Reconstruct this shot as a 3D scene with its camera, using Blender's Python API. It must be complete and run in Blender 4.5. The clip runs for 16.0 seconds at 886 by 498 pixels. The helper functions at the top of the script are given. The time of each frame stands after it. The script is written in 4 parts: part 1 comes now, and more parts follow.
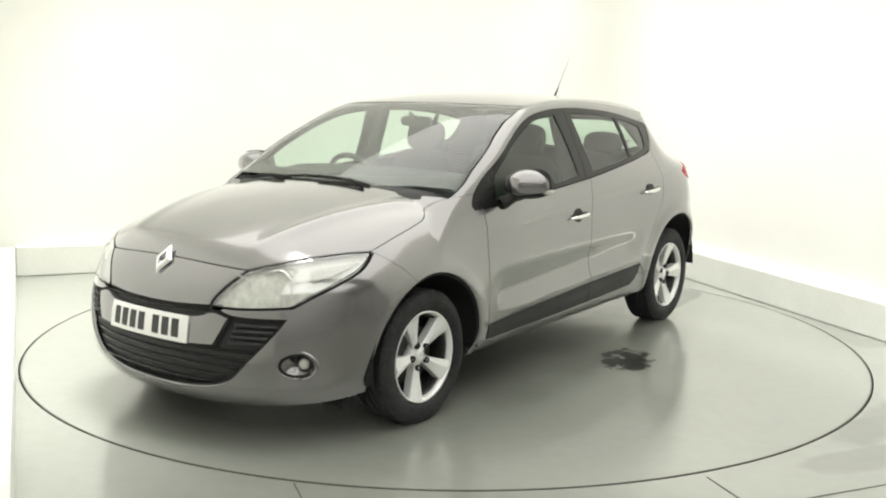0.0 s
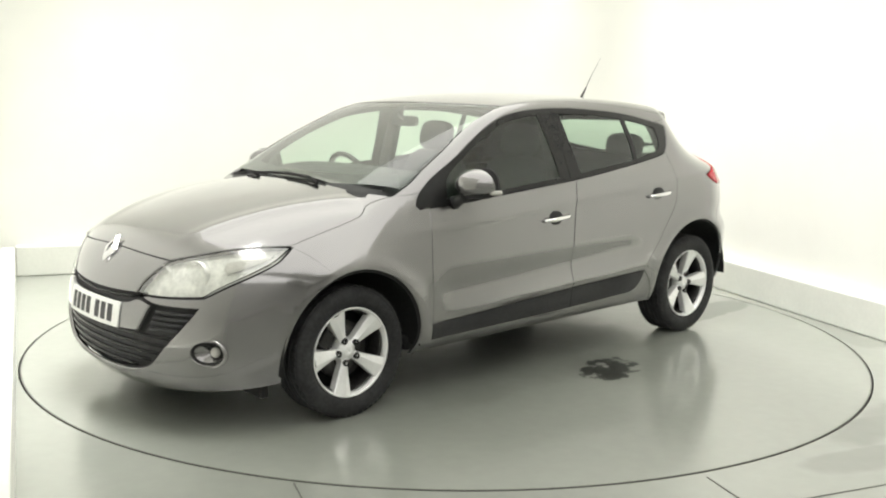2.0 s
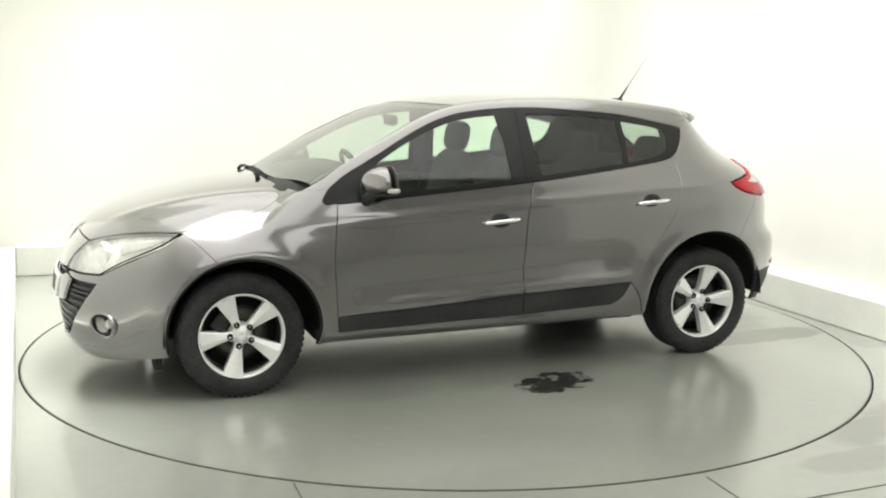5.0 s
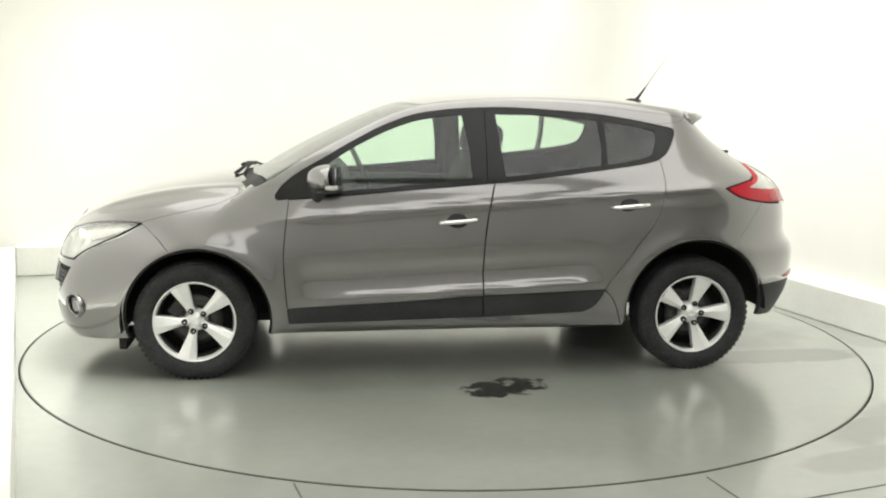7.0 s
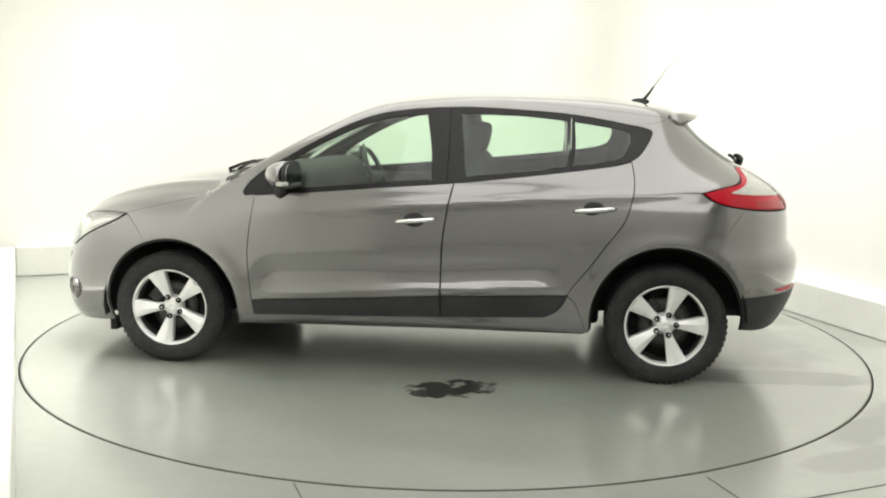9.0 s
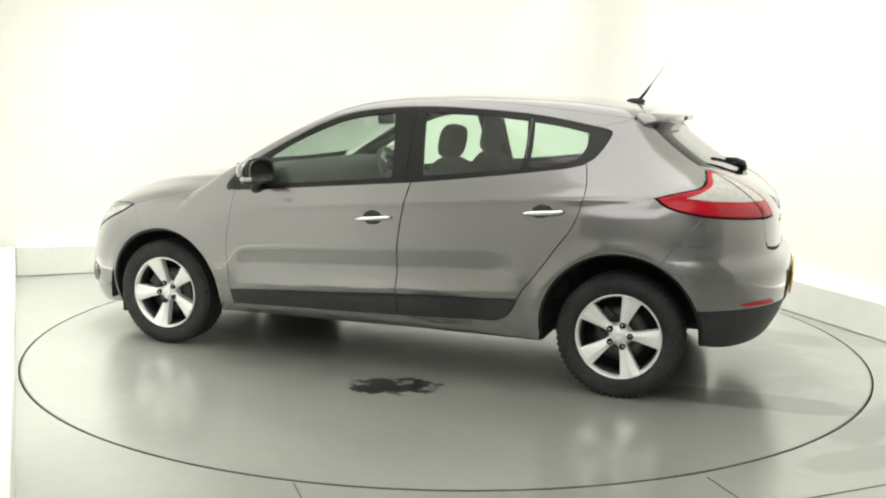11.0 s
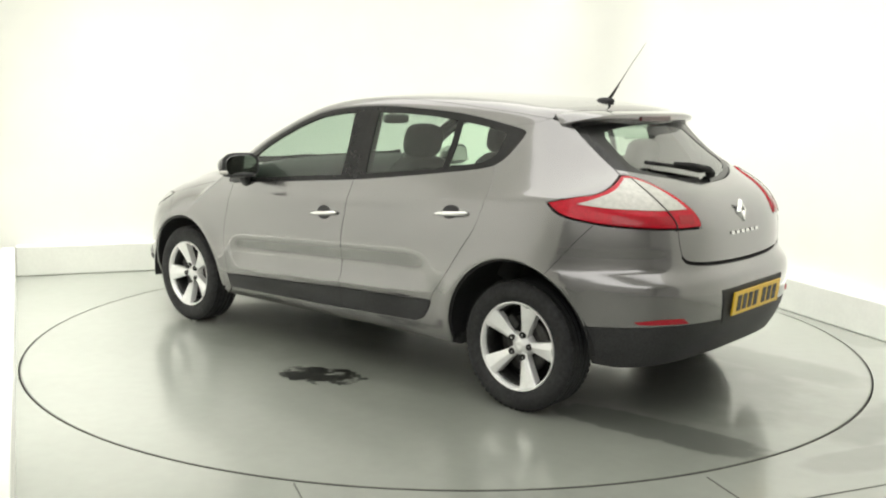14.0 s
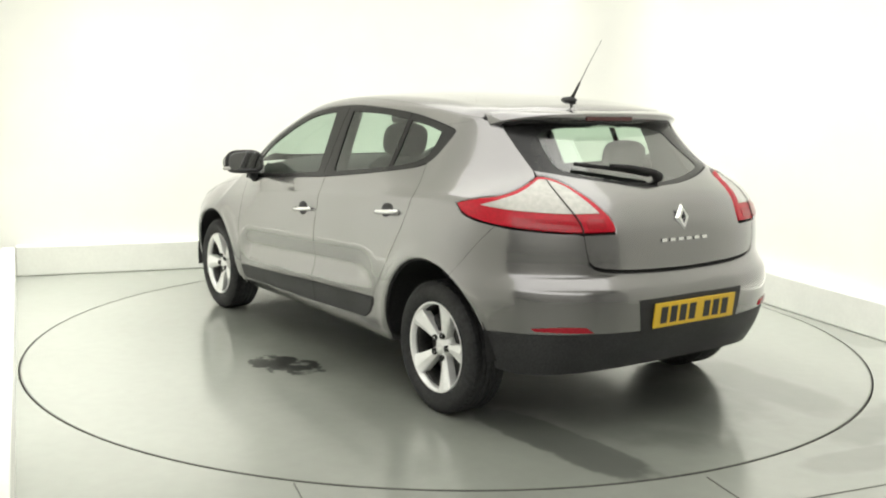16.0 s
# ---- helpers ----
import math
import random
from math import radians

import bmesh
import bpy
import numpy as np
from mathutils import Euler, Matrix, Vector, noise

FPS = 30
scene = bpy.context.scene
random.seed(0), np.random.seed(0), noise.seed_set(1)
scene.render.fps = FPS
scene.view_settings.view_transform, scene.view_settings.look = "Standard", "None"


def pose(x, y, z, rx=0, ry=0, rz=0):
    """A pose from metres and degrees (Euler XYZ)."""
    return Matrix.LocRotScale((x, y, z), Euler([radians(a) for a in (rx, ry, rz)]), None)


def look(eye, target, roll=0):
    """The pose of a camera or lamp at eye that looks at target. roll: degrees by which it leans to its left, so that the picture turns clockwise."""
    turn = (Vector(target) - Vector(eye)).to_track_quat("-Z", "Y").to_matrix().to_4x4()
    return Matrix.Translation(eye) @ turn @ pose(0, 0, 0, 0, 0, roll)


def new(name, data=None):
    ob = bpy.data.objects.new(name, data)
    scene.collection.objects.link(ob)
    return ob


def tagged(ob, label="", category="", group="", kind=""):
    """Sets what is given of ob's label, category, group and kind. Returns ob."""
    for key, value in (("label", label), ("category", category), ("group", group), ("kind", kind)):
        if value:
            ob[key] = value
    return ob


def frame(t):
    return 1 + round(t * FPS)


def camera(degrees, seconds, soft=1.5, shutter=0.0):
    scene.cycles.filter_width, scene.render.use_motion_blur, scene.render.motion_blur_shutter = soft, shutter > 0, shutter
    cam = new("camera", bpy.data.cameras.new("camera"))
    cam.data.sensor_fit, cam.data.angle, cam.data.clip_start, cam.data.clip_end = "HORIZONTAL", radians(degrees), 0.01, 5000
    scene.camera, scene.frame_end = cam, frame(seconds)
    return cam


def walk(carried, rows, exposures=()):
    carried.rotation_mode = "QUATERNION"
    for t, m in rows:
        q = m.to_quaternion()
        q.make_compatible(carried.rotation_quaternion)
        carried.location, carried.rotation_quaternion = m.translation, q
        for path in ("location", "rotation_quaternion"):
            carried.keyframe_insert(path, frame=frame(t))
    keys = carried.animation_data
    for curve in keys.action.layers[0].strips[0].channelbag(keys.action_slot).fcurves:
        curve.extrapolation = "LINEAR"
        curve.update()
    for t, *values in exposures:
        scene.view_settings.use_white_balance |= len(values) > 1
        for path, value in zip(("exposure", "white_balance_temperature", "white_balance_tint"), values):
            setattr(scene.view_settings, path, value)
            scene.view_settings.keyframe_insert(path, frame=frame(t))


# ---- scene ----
# camera: stands still on its tripod outside the booth
cam = camera(49.785, 16.0, soft=2.05)
CAM = pose(0, -5.8217, 1.4470, 0, 0, 0.258) @ pose(0, 0, 0, 81.016) @ pose(0, 0, 0, 0, 0, 0.905)
walk(cam, [(0, CAM), (16, CAM)], exposures=[(0, 0.0), (16, 0.0)])

# the turntable's heading over time, degrees
TURN = [(0, 233.74), (0.5, 231.75), (1, 229.18), (1.5, 225.98), (2, 222.33), (2.5, 218.78), (3, 215.15), (3.5, 211.86), (4, 208.44), (6.5, 191.27), (7, 187.72), (7.5, 184.24), (8, 180.83), (8.5, 177.58), (9, 174.10), (11.5, 156.54), (12, 153.18), (12.5, 149.83), (13, 146.22), (13.5, 142.73), (14, 139.19), (14.5, 135.56), (15, 132.02), (15.5, 128.66), (16, 125.07)]
CAR_X, CAR_Y = 0.0919, 0.0560
RING = 2.4452

# light: one large softbox over the booth, the white room round it
world = bpy.data.worlds.new("studio")
scene.world = world
world.use_nodes = True
world.node_tree.nodes["Background"].inputs["Color"].default_value = (1.0, 1.0, 0.95, 1)
world.node_tree.nodes["Background"].inputs["Strength"].default_value = 0.05


def area_lamp(name, m, sx, sy, watts, colour):
    d = bpy.data.lights.new(name, "AREA")
    d.shape, d.size, d.size_y, d.energy, d.color = "RECTANGLE", sx, sy, watts, colour
    ob = new(name, d)
    ob.matrix_world = m
    return ob


area_lamp("ceiling_softbox_lamp", pose(0.2, -0.4, 4.5, 0, 0, 20), 9.6, 9.6, 480, (1.0, 0.99, 0.958))
# unseen strip lamps, added close to the three walls to brighten them from above
for a, b, watts in (((-3.40, 1.57), (1.475, 3.39), 16), ((1.475, 3.39), (3.36, -1.90), 24), ((-3.40, 1.57), (-1.53, -2.55), 37)):
    mid, u = Vector(((a[0] + b[0]) / 2, (a[1] + b[1]) / 2, 0)), Vector((b[0] - a[0], b[1] - a[1], 0)).normalized()
    inn = Vector((-u.y, u.x, 0))
    inn = -inn if inn.dot(mid) > 0 else inn
    wall_fill = area_lamp("wall_fill_lamp", look(mid + inn * 0.6 + Vector((0, 0, 2.75)), mid + Vector((0, 0, 0.3))), 4.2, 0.9, watts, (1.0, 0.99, 0.958))
    wall_fill.data.spread = radians(54)
# unseen fill lamp, added so the car reflects a brighter hall
area_lamp("hall_fill_lamp", pose(0, -7.9, 4.5), 9.0, 3.2, 170, (1.0, 0.99, 0.958))

# ---- materials ----
def material(name, colour, rough=0.5, metal=0.0, grain=0.0, grain_size=40.0, stain=0.0, stain_size=2.0,
             bump=0.0, bump_size=200.0, coat=0.0, emit=0.0, flake=0.0):
    """A painted, plastic, rubber or metal surface with variation at two scales."""
    m = bpy.data.materials.new(name)
    m.use_nodes = True
    nt = m.node_tree
    b = nt.nodes["Principled BSDF"]
    b.inputs["Base Color"].default_value = (*colour, 1)
    b.inputs["Roughness"].default_value = rough
    b.inputs["Metallic"].default_value = metal
    b.inputs["Coat Weight"].default_value = coat
    b.inputs["Coat Roughness"].default_value = 0.03
    if emit:
        b.inputs["Emission Color"].default_value = (*colour, 1)
        b.inputs["Emission Strength"].default_value = emit
    co = nt.nodes.new("ShaderNodeTexCoord")
    last = None
    for amount, size, detail in ((grain, grain_size, 3.0), (stain, stain_size, 5.0)):
        if not amount:
            continue
        n = nt.nodes.new("ShaderNodeTexNoise")
        n.inputs["Scale"].default_value, n.inputs["Detail"].default_value = size, detail
        nt.links.new(co.outputs["Object"], n.inputs["Vector"])
        r = nt.nodes.new("ShaderNodeMapRange")
        r.inputs["From Min"].default_value, r.inputs["From Max"].default_value = 0.3, 0.7
        r.inputs["To Min"].default_value, r.inputs["To Max"].default_value = 1 - amount, 1 + amount
        nt.links.new(n.outputs["Fac"], r.inputs["Value"])
        mix = nt.nodes.new("ShaderNodeMix")
        mix.data_type, mix.blend_type = "RGBA", "MULTIPLY"
        mix.inputs["Factor"].default_value = 1.0
        if last:
            nt.links.new(last, mix.inputs["A"])
        else:
            mix.inputs["A"].default_value = (*colour, 1)
        nt.links.new(r.outputs["Result"], mix.inputs["B"])
        last = mix.outputs["Result"]
    if last:
        nt.links.new(last, b.inputs["Base Color"])
    if bump:
        n = nt.nodes.new("ShaderNodeTexNoise")
        n.inputs["Scale"].default_value, n.inputs["Detail"].default_value = bump_size, 4.0
        nt.links.new(co.outputs["Object"], n.inputs["Vector"])
        bp = nt.nodes.new("ShaderNodeBump")
        bp.inputs["Strength"].default_value, bp.inputs["Distance"].default_value = bump, 0.01
        nt.links.new(n.outputs["Fac"], bp.inputs["Height"])
        nt.links.new(bp.outputs["Normal"], b.inputs["Normal"])
    return m


M_WALL = material("white_wall_paint", (0.86, 0.86, 0.81), 0.6, stain=0.02, bump=0.05, bump_size=60)
M_PLINTH = material("plinth_paint", (0.78, 0.79, 0.73), 0.45, stain=0.04, stain_size=3, grain=0.02, bump=0.06, bump_size=80)


def floor_paint(name, marks):
    """Grey floor paint with a soft gloss, scuffs, and wet, dirty or painted-shade marks (x, y, half length, half width,
    turn, ragged, depth, softness of the edge).
    """
    m = material(name, (0.285, 0.298, 0.264), 0.24, bump=0.012, bump_size=10)
    nt = m.node_tree
    b = nt.nodes["Principled BSDF"]

    def node(kind, **ins):
        n = nt.nodes.new("ShaderNode" + kind)
        for k, v in ins.items():
            n.inputs[k].default_value = v
        return n

    def calc(op, a, c=None):
        n = nt.nodes.new("ShaderNodeMath")
        n.operation = op
        for i, q in enumerate((a, c)):
            if q is None:
                continue
            if isinstance(q, (int, float)):
                n.inputs[i].default_value = q
            else:
                nt.links.new(q, n.inputs[i])
        return n.outputs[0]

    co = node("TexCoord")
    wide, fine, rag = node("TexNoise", Scale=1.1, Detail=5.0), node("TexNoise", Scale=14.0, Detail=4.0), node("TexNoise", Scale=9.0, Detail=6.0)
    cloud = node("TexNoise", Scale=3.2, Detail=4.0)
    for n in (wide, fine, rag, cloud):
        nt.links.new(co.outputs["Object"], n.inputs["Vector"])
    sep = node("SeparateXYZ")
    nt.links.new(co.outputs["Object"], sep.inputs[0])
    wet_shade = 0.0
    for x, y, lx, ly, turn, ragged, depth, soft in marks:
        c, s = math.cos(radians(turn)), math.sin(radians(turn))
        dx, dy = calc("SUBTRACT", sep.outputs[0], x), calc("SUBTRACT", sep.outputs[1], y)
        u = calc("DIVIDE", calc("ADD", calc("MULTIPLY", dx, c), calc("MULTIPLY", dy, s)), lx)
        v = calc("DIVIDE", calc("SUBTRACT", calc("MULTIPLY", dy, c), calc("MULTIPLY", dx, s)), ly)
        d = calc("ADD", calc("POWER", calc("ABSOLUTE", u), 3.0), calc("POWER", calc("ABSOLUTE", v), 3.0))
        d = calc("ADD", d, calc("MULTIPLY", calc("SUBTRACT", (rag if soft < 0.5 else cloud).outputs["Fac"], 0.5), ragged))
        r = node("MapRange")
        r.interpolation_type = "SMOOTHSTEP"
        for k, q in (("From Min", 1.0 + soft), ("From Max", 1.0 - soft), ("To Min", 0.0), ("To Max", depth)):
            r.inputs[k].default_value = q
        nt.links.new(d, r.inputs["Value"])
        wet_shade = calc("MAXIMUM", wet_shade, r.outputs["Result"])
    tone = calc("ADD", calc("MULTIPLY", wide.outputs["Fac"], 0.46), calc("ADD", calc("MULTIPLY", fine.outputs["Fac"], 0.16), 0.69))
    tone = calc("MULTIPLY", tone, calc("SUBTRACT", 1.0, wet_shade))
    mix = nt.nodes.new("ShaderNodeMix")
    mix.data_type, mix.blend_type = "RGBA", "MULTIPLY"
    mix.inputs["Factor"].default_value = 1.0
    mix.inputs["A"].default_value = (0.285, 0.298, 0.264, 1)
    nt.links.new(tone, mix.inputs["B"])
    nt.links.new(mix.outputs["Result"], b.inputs["Base Color"])
    rough = calc("SUBTRACT", calc("ADD", calc("MULTIPLY", wide.outputs["Fac"], 0.14), 0.32), calc("MULTIPLY", wet_shade, 0.05))
    nt.links.new(rough, b.inputs["Roughness"])
    b.inputs["Coat Weight"].default_value, b.inputs["Coat Roughness"].default_value, b.inputs["Coat IOR"].default_value = 1.0, 0.165, 1.80
    return m


M_FLOOR = floor_paint("grey_floor_paint", [(1.80, -2.02, 0.34, 0.10, 25, 3.0, 0.24, 0.6), (2.05, -1.62, 0.42, 0.13, 30, 3.5, 0.30, 0.7), (2.35, -1.30, 0.40, 0.14, 40, 3.5, 0.26, 0.7), (2.45, 0.25, 0.5, 0.12, -70, 1.2, 0.2, 0.4)])
# the last mark paints the shade along the car's left side into the colour
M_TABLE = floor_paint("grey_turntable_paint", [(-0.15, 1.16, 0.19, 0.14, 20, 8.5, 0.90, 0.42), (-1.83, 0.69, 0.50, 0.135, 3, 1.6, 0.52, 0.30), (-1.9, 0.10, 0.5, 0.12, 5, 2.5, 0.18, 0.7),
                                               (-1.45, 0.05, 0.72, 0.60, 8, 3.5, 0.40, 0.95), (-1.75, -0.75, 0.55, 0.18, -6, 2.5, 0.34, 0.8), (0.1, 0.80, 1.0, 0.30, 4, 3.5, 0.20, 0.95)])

M_UNSEEN_WALL = material("unseen_wall_paint", (0.66, 0.66, 0.63), 0.7, stain=0.1, grain=0.03)
M_JOINT = material("floor_joint_seal", (0.10, 0.10, 0.09), 0.7, grain=0.2)
M_GAP = material("dark_gap", (0.02, 0.02, 0.02), 0.8, grain=0.2)

def glass(name, tint, film=0.07, slant=4.0, rough=0.02):
    """A single sheet of tinted safety glass: clear, with a mirror film that grows at a slant."""
    m = bpy.data.materials.new(name)
    m.use_nodes = True
    nt = m.node_tree
    nt.nodes.remove(nt.nodes["Principled BSDF"])
    tr, gl, mx, lw, pw, fr = (nt.nodes.new("ShaderNode" + k) for k in ("BsdfTransparent", "BsdfGlossy", "MixShader", "LayerWeight", "Math", "Math"))
    tr.inputs["Color"].default_value = (*tint, 1)
    gl.inputs["Roughness"].default_value = rough
    lw.inputs["Blend"].default_value = 0.5
    pw.operation, pw.inputs[1].default_value = "POWER", slant
    fr.operation, fr.inputs[1].default_value, fr.inputs[2].default_value = "MULTIPLY_ADD", 0.90, film
    nt.links.new(lw.outputs["Facing"], pw.inputs[0])
    nt.links.new(pw.outputs[0], fr.inputs[0])
    nt.links.new(fr.outputs[0], mx.inputs[0])
    nt.links.new(tr.outputs[0], mx.inputs[1])
    nt.links.new(gl.outputs[0], mx.inputs[2])
    nt.links.new(mx.outputs[0], nt.nodes["Material Output"].inputs["Surface"])
    return m


def paint(name, colour):
    """Metallic car paint: fine flakes under a clear coat, a little orange peel."""
    m = material(name, colour, 0.18, 0.88, grain=0.12, grain_size=900, stain=0.03, stain_size=1.5, coat=1.0, bump=0.03, bump_size=5)
    m.node_tree.nodes["Principled BSDF"].inputs["Coat IOR"].default_value = 1.62
    return m


M_PAINT = paint("grey_metallic_paint", (0.228, 0.222, 0.223))
M_SEAL = material("black_rubber_seal", (0.020, 0.020, 0.020), 0.7, grain=0.2, grain_size=60)
M_TRIM = material("black_plastic_trim", (0.034, 0.034, 0.035), 0.5, grain=0.25, grain_size=120, stain=0.2, stain_size=4, bump=0.1, bump_size=300)
M_GLOSSBLACK = material("gloss_black_trim", (0.014, 0.014, 0.014), 0.22, grain=0.1, stain=0.2)
M_TYRE = material("tyre_rubber", (0.027, 0.027, 0.028), 0.68, grain=0.3, grain_size=50, stain=0.3, stain_size=6, bump=0.25, bump_size=160)
for m in (M_GLOSSBLACK, M_TRIM, M_SEAL, M_TYRE):
    m.node_tree.nodes["Principled BSDF"].inputs["Specular IOR Level"].default_value = 0.28
M_ALLOY = material("silver_alloy_lacquer", (0.86, 0.86, 0.85), 0.30, 0.30, grain=0.04, grain_size=150, stain=0.06, stain_size=12, coat=0.4)
# both steels are darkened to put the shade behind the spokes into colour
M_DARKSTEEL_SHADE = material("dark_steel_shade", (0.045, 0.044, 0.043), 0.5, 0.7, grain=0.3, grain_size=60, stain=0.3, stain_size=9)
M_DISC = material("brake_disc_steel", (0.07, 0.068, 0.065), 0.45, 0.7, grain=0.15, grain_size=80)
M_CHROME = material("chrome", (0.80, 0.80, 0.80), 0.09, 1.0, stain=0.03)
M_CABIN = material("charcoal_cabin_plastic", (0.045, 0.046, 0.046), 0.7, grain=0.15, grain_size=90, stain=0.15, bump=0.1)
M_FABRIC = material("charcoal_seat_fabric", (0.052, 0.052, 0.053), 0.9, grain=0.3, grain_size=250, stain=0.15, stain_size=7, bump=0.3, bump_size=400)
M_LINER = material("pale_roof_lining", (0.42, 0.42, 0.39), 0.9, grain=0.05, grain_size=200)
M_RED = material("red_lamp_lens", (0.46, 0.006, 0.020), 0.16, grain=0.14, grain_size=70, coat=0.1)
M_RED.node_tree.nodes["Principled BSDF"].inputs["Specular IOR Level"].default_value = 0.3
M_DEEPRED = material("deep_red_lens", (0.36, 0.005, 0.016), 0.16, grain=0.12, grain_size=70, coat=0.1)
M_DIMRED = material("unlit_brake_lens", (0.07, 0.012, 0.014), 0.15, grain=0.1, coat=0.4)
M_CLEARLENS = material("frosted_clear_lens", (0.50, 0.49, 0.45), 0.14, grain=0.12, grain_size=45, coat=0.7)
M_WHITEPLATE = material("white_plate", (0.80, 0.80, 0.77), 0.35, stain=0.04)
M_YELLOWPLATE = material("yellow_plate", (0.78, 0.50, 0.03), 0.35, stain=0.04)
M_BOLT = material("bolt_recess_shade", (0.015, 0.015, 0.015), 0.5, 0.3, grain=0.1)
M_MIRROR = material("mirror_glass", (0.32, 0.32, 0.32), 0.03, 1.0)
M_INK = material("plate_ink", (0.03, 0.03, 0.03), 0.5, grain=0.1)
M_GLASS = glass("tinted_window_glass", (0.80, 0.93, 0.82))
M_SCREEN = glass("windscreen_glass", (0.80, 0.90, 0.83), 0.06, 2.9, 0.05)
M_REARGLASS = glass("rear_screen_glass", (0.78, 0.88, 0.81), 0.05, 2.3)
M_LENS = glass("headlamp_lens", (0.96, 0.97, 0.95), 0.26, 3.0, 0.10)
M_REFLECTOR = material("headlamp_reflector", (0.80, 0.80, 0.76), 0.22, 0.1, stain=0.22, stain_size=26, grain=0.08, grain_size=70, coat=0.5)

# ---- the booth ----
def mesh_ob(name, bm, mat, parent=None, smooth=False):
    me = bpy.data.meshes.new(name)
    bm.normal_update()
    bm.to_mesh(me)
    bm.free()
    me.materials.append(mat)
    if smooth:
        me.polygons.foreach_set("use_smooth", [True] * len(me.polygons))
    ob = new(name, me)
    ob.parent = parent
    return ob


def box(bm, x0, x1, y0, y1, z0, z1, m=None, bevel=0.0):
    r = bmesh.ops.create_cube(bm, size=1, matrix=Matrix.LocRotScale(
        ((x0 + x1) / 2, (y0 + y1) / 2, (z0 + z1) / 2), None, (abs(x1 - x0), abs(y1 - y0), abs(z1 - z0))))
    vs = r["verts"]
    if bevel:
        es = list({e for v in vs for e in v.link_edges})
        out = bmesh.ops.bevel(bm, geom=es, offset=bevel, segments=2, affect="EDGES", profile=0.5)
        vs = list({v for f in out["faces"] for v in f.verts} | {v for v in vs if v.is_valid})
    if m is not None:
        bmesh.ops.transform(bm, matrix=m, verts=vs)
    return vs


def ring_mesh(bm, r0, r1, z, n=160):
    a = [2 * math.pi * i / n for i in range(n)]
    p = [bm.verts.new((r0 * math.cos(t), r0 * math.sin(t), z)) for t in a]
    q = [bm.verts.new((r1 * math.cos(t), r1 * math.sin(t), z)) for t in a]
    for i in range(n):
        j = (i + 1) % n
        bm.faces.new((p[i], q[i], q[j], p[j]))
    return p, q


GROOVE = 0.0048
# floor round the turntable, one sheet with a round well
bm = bmesh.new()
p, q = ring_mesh(bm, RING + GROOVE, 12.0, 0.0)
w = [bm.verts.new((v.co.x, v.co.y, -0.06)) for v in p]
for i in range(len(p)):
    j = (i + 1) % len(p)
    bm.faces.new((p[j], w[j], w[i], p[i]))
floor = tagged(mesh_ob("floor", bm, M_FLOOR), "grey-green painted studio floor with a soft gloss", "floor", kind="structure")
bm = bmesh.new()
bmesh.ops.create_circle(bm, cap_ends=True, segments=96, radius=RING + 0.05, matrix=Matrix.Translation((0, 0, -0.06)))
tagged(mesh_ob("turntable_pit", bm, M_GAP), "dark bottom of the gap round the turntable", "pit", kind="structure")


def wall_run(name, a, b, height, thick):
    """A wall with its inner foot from a to b, its body on the side away from the turntable."""
    a, b = Vector((*a, 0)), Vector((*b, 0))
    u = (b - a).normalized()
    n = Vector((-u.y, u.x, 0))
    if n.dot(a) < 0:
        n = -n
    m = Matrix(((u.x, n.x, 0, a.x), (u.y, n.y, 0, a.y), (0, 0, 1, 0), (0, 0, 0, 1)))
    ln = (b - a).length
    plinth = bmesh.new()
    box(plinth, 0, ln, 0, 0.10, 0, 0.24, m, 0.012)
    tagged(mesh_ob("plinth_" + name, plinth, M_PLINTH), "low pale grey plinth along the foot of the white wall", "plinth", kind="structure")
    bm = bmesh.new()
    box(bm, -0.2, ln + 0.2, 0.103, 0.103 + thick, 0, height, m)
    tagged(mesh_ob("wall_" + name, bm, M_WALL), "smooth white studio wall, brightly lit", "wall", kind="structure")


CORNER_BL, CORNER_BR = (-3.40, 1.57), (1.475, 3.39)
wall_run("back", CORNER_BL, CORNER_BR, 4.6, 0.15)
# right wall's near stretch is unseen, added to brighten the doors' reflections
wall_run("right", CORNER_BR, (3.93, -3.50), 4.6, 0.15)
wall_run("left", CORNER_BL, (-1.145, -3.46), 4.6, 0.15)

# rounded cove in the corner behind the car
c0, ua, ub = Vector((*CORNER_BR, 0)), (Vector((*CORNER_BL, 0)) - Vector((*CORNER_BR, 0))).normalized(), (Vector((3.36, -1.90, 0)) - Vector((*CORNER_BR, 0))).normalized()
cen = c0 + (ua + ub) * 1.2
bm = bmesh.new()
rows = []
for k in range(25):
    a = k / 24 * math.pi / 2
    q = cen - ub * (1.302 * math.cos(a)) - ua * (1.302 * math.sin(a))
    rows.append((bm.verts.new((q.x, q.y, 0.0)), bm.verts.new((q.x, q.y, 4.6))))
for (a, b), (c, d) in zip(rows, rows[1:]):
    bm.faces.new((a, b, d, c))
tagged(mesh_ob("wall_cove", bm, M_WALL, None, True), "white rounded cove between two studio walls", "wall", kind="structure")

# unseen ceiling over the booth and walls round the camera, added for reflections
bm = bmesh.new()
box(bm, -7, 7, -10, 7, 4.6, 4.75)
tagged(mesh_ob("ceiling", bm, M_WALL), "white ceiling out of view, added to close the booth", "ceiling", kind="structure")
for nm, x0, x1, y0, y1 in (("hall_front", -7, 7, -10.15, -10), ("hall_left", -7.15, -7, -10, 7), ("hall_right", 7, 7.15, -10, 7), ("hall_back", -7, 7, 7, 7.15)):
    bm = bmesh.new()
    box(bm, x0, x1, y0, y1, 0, 4.6)
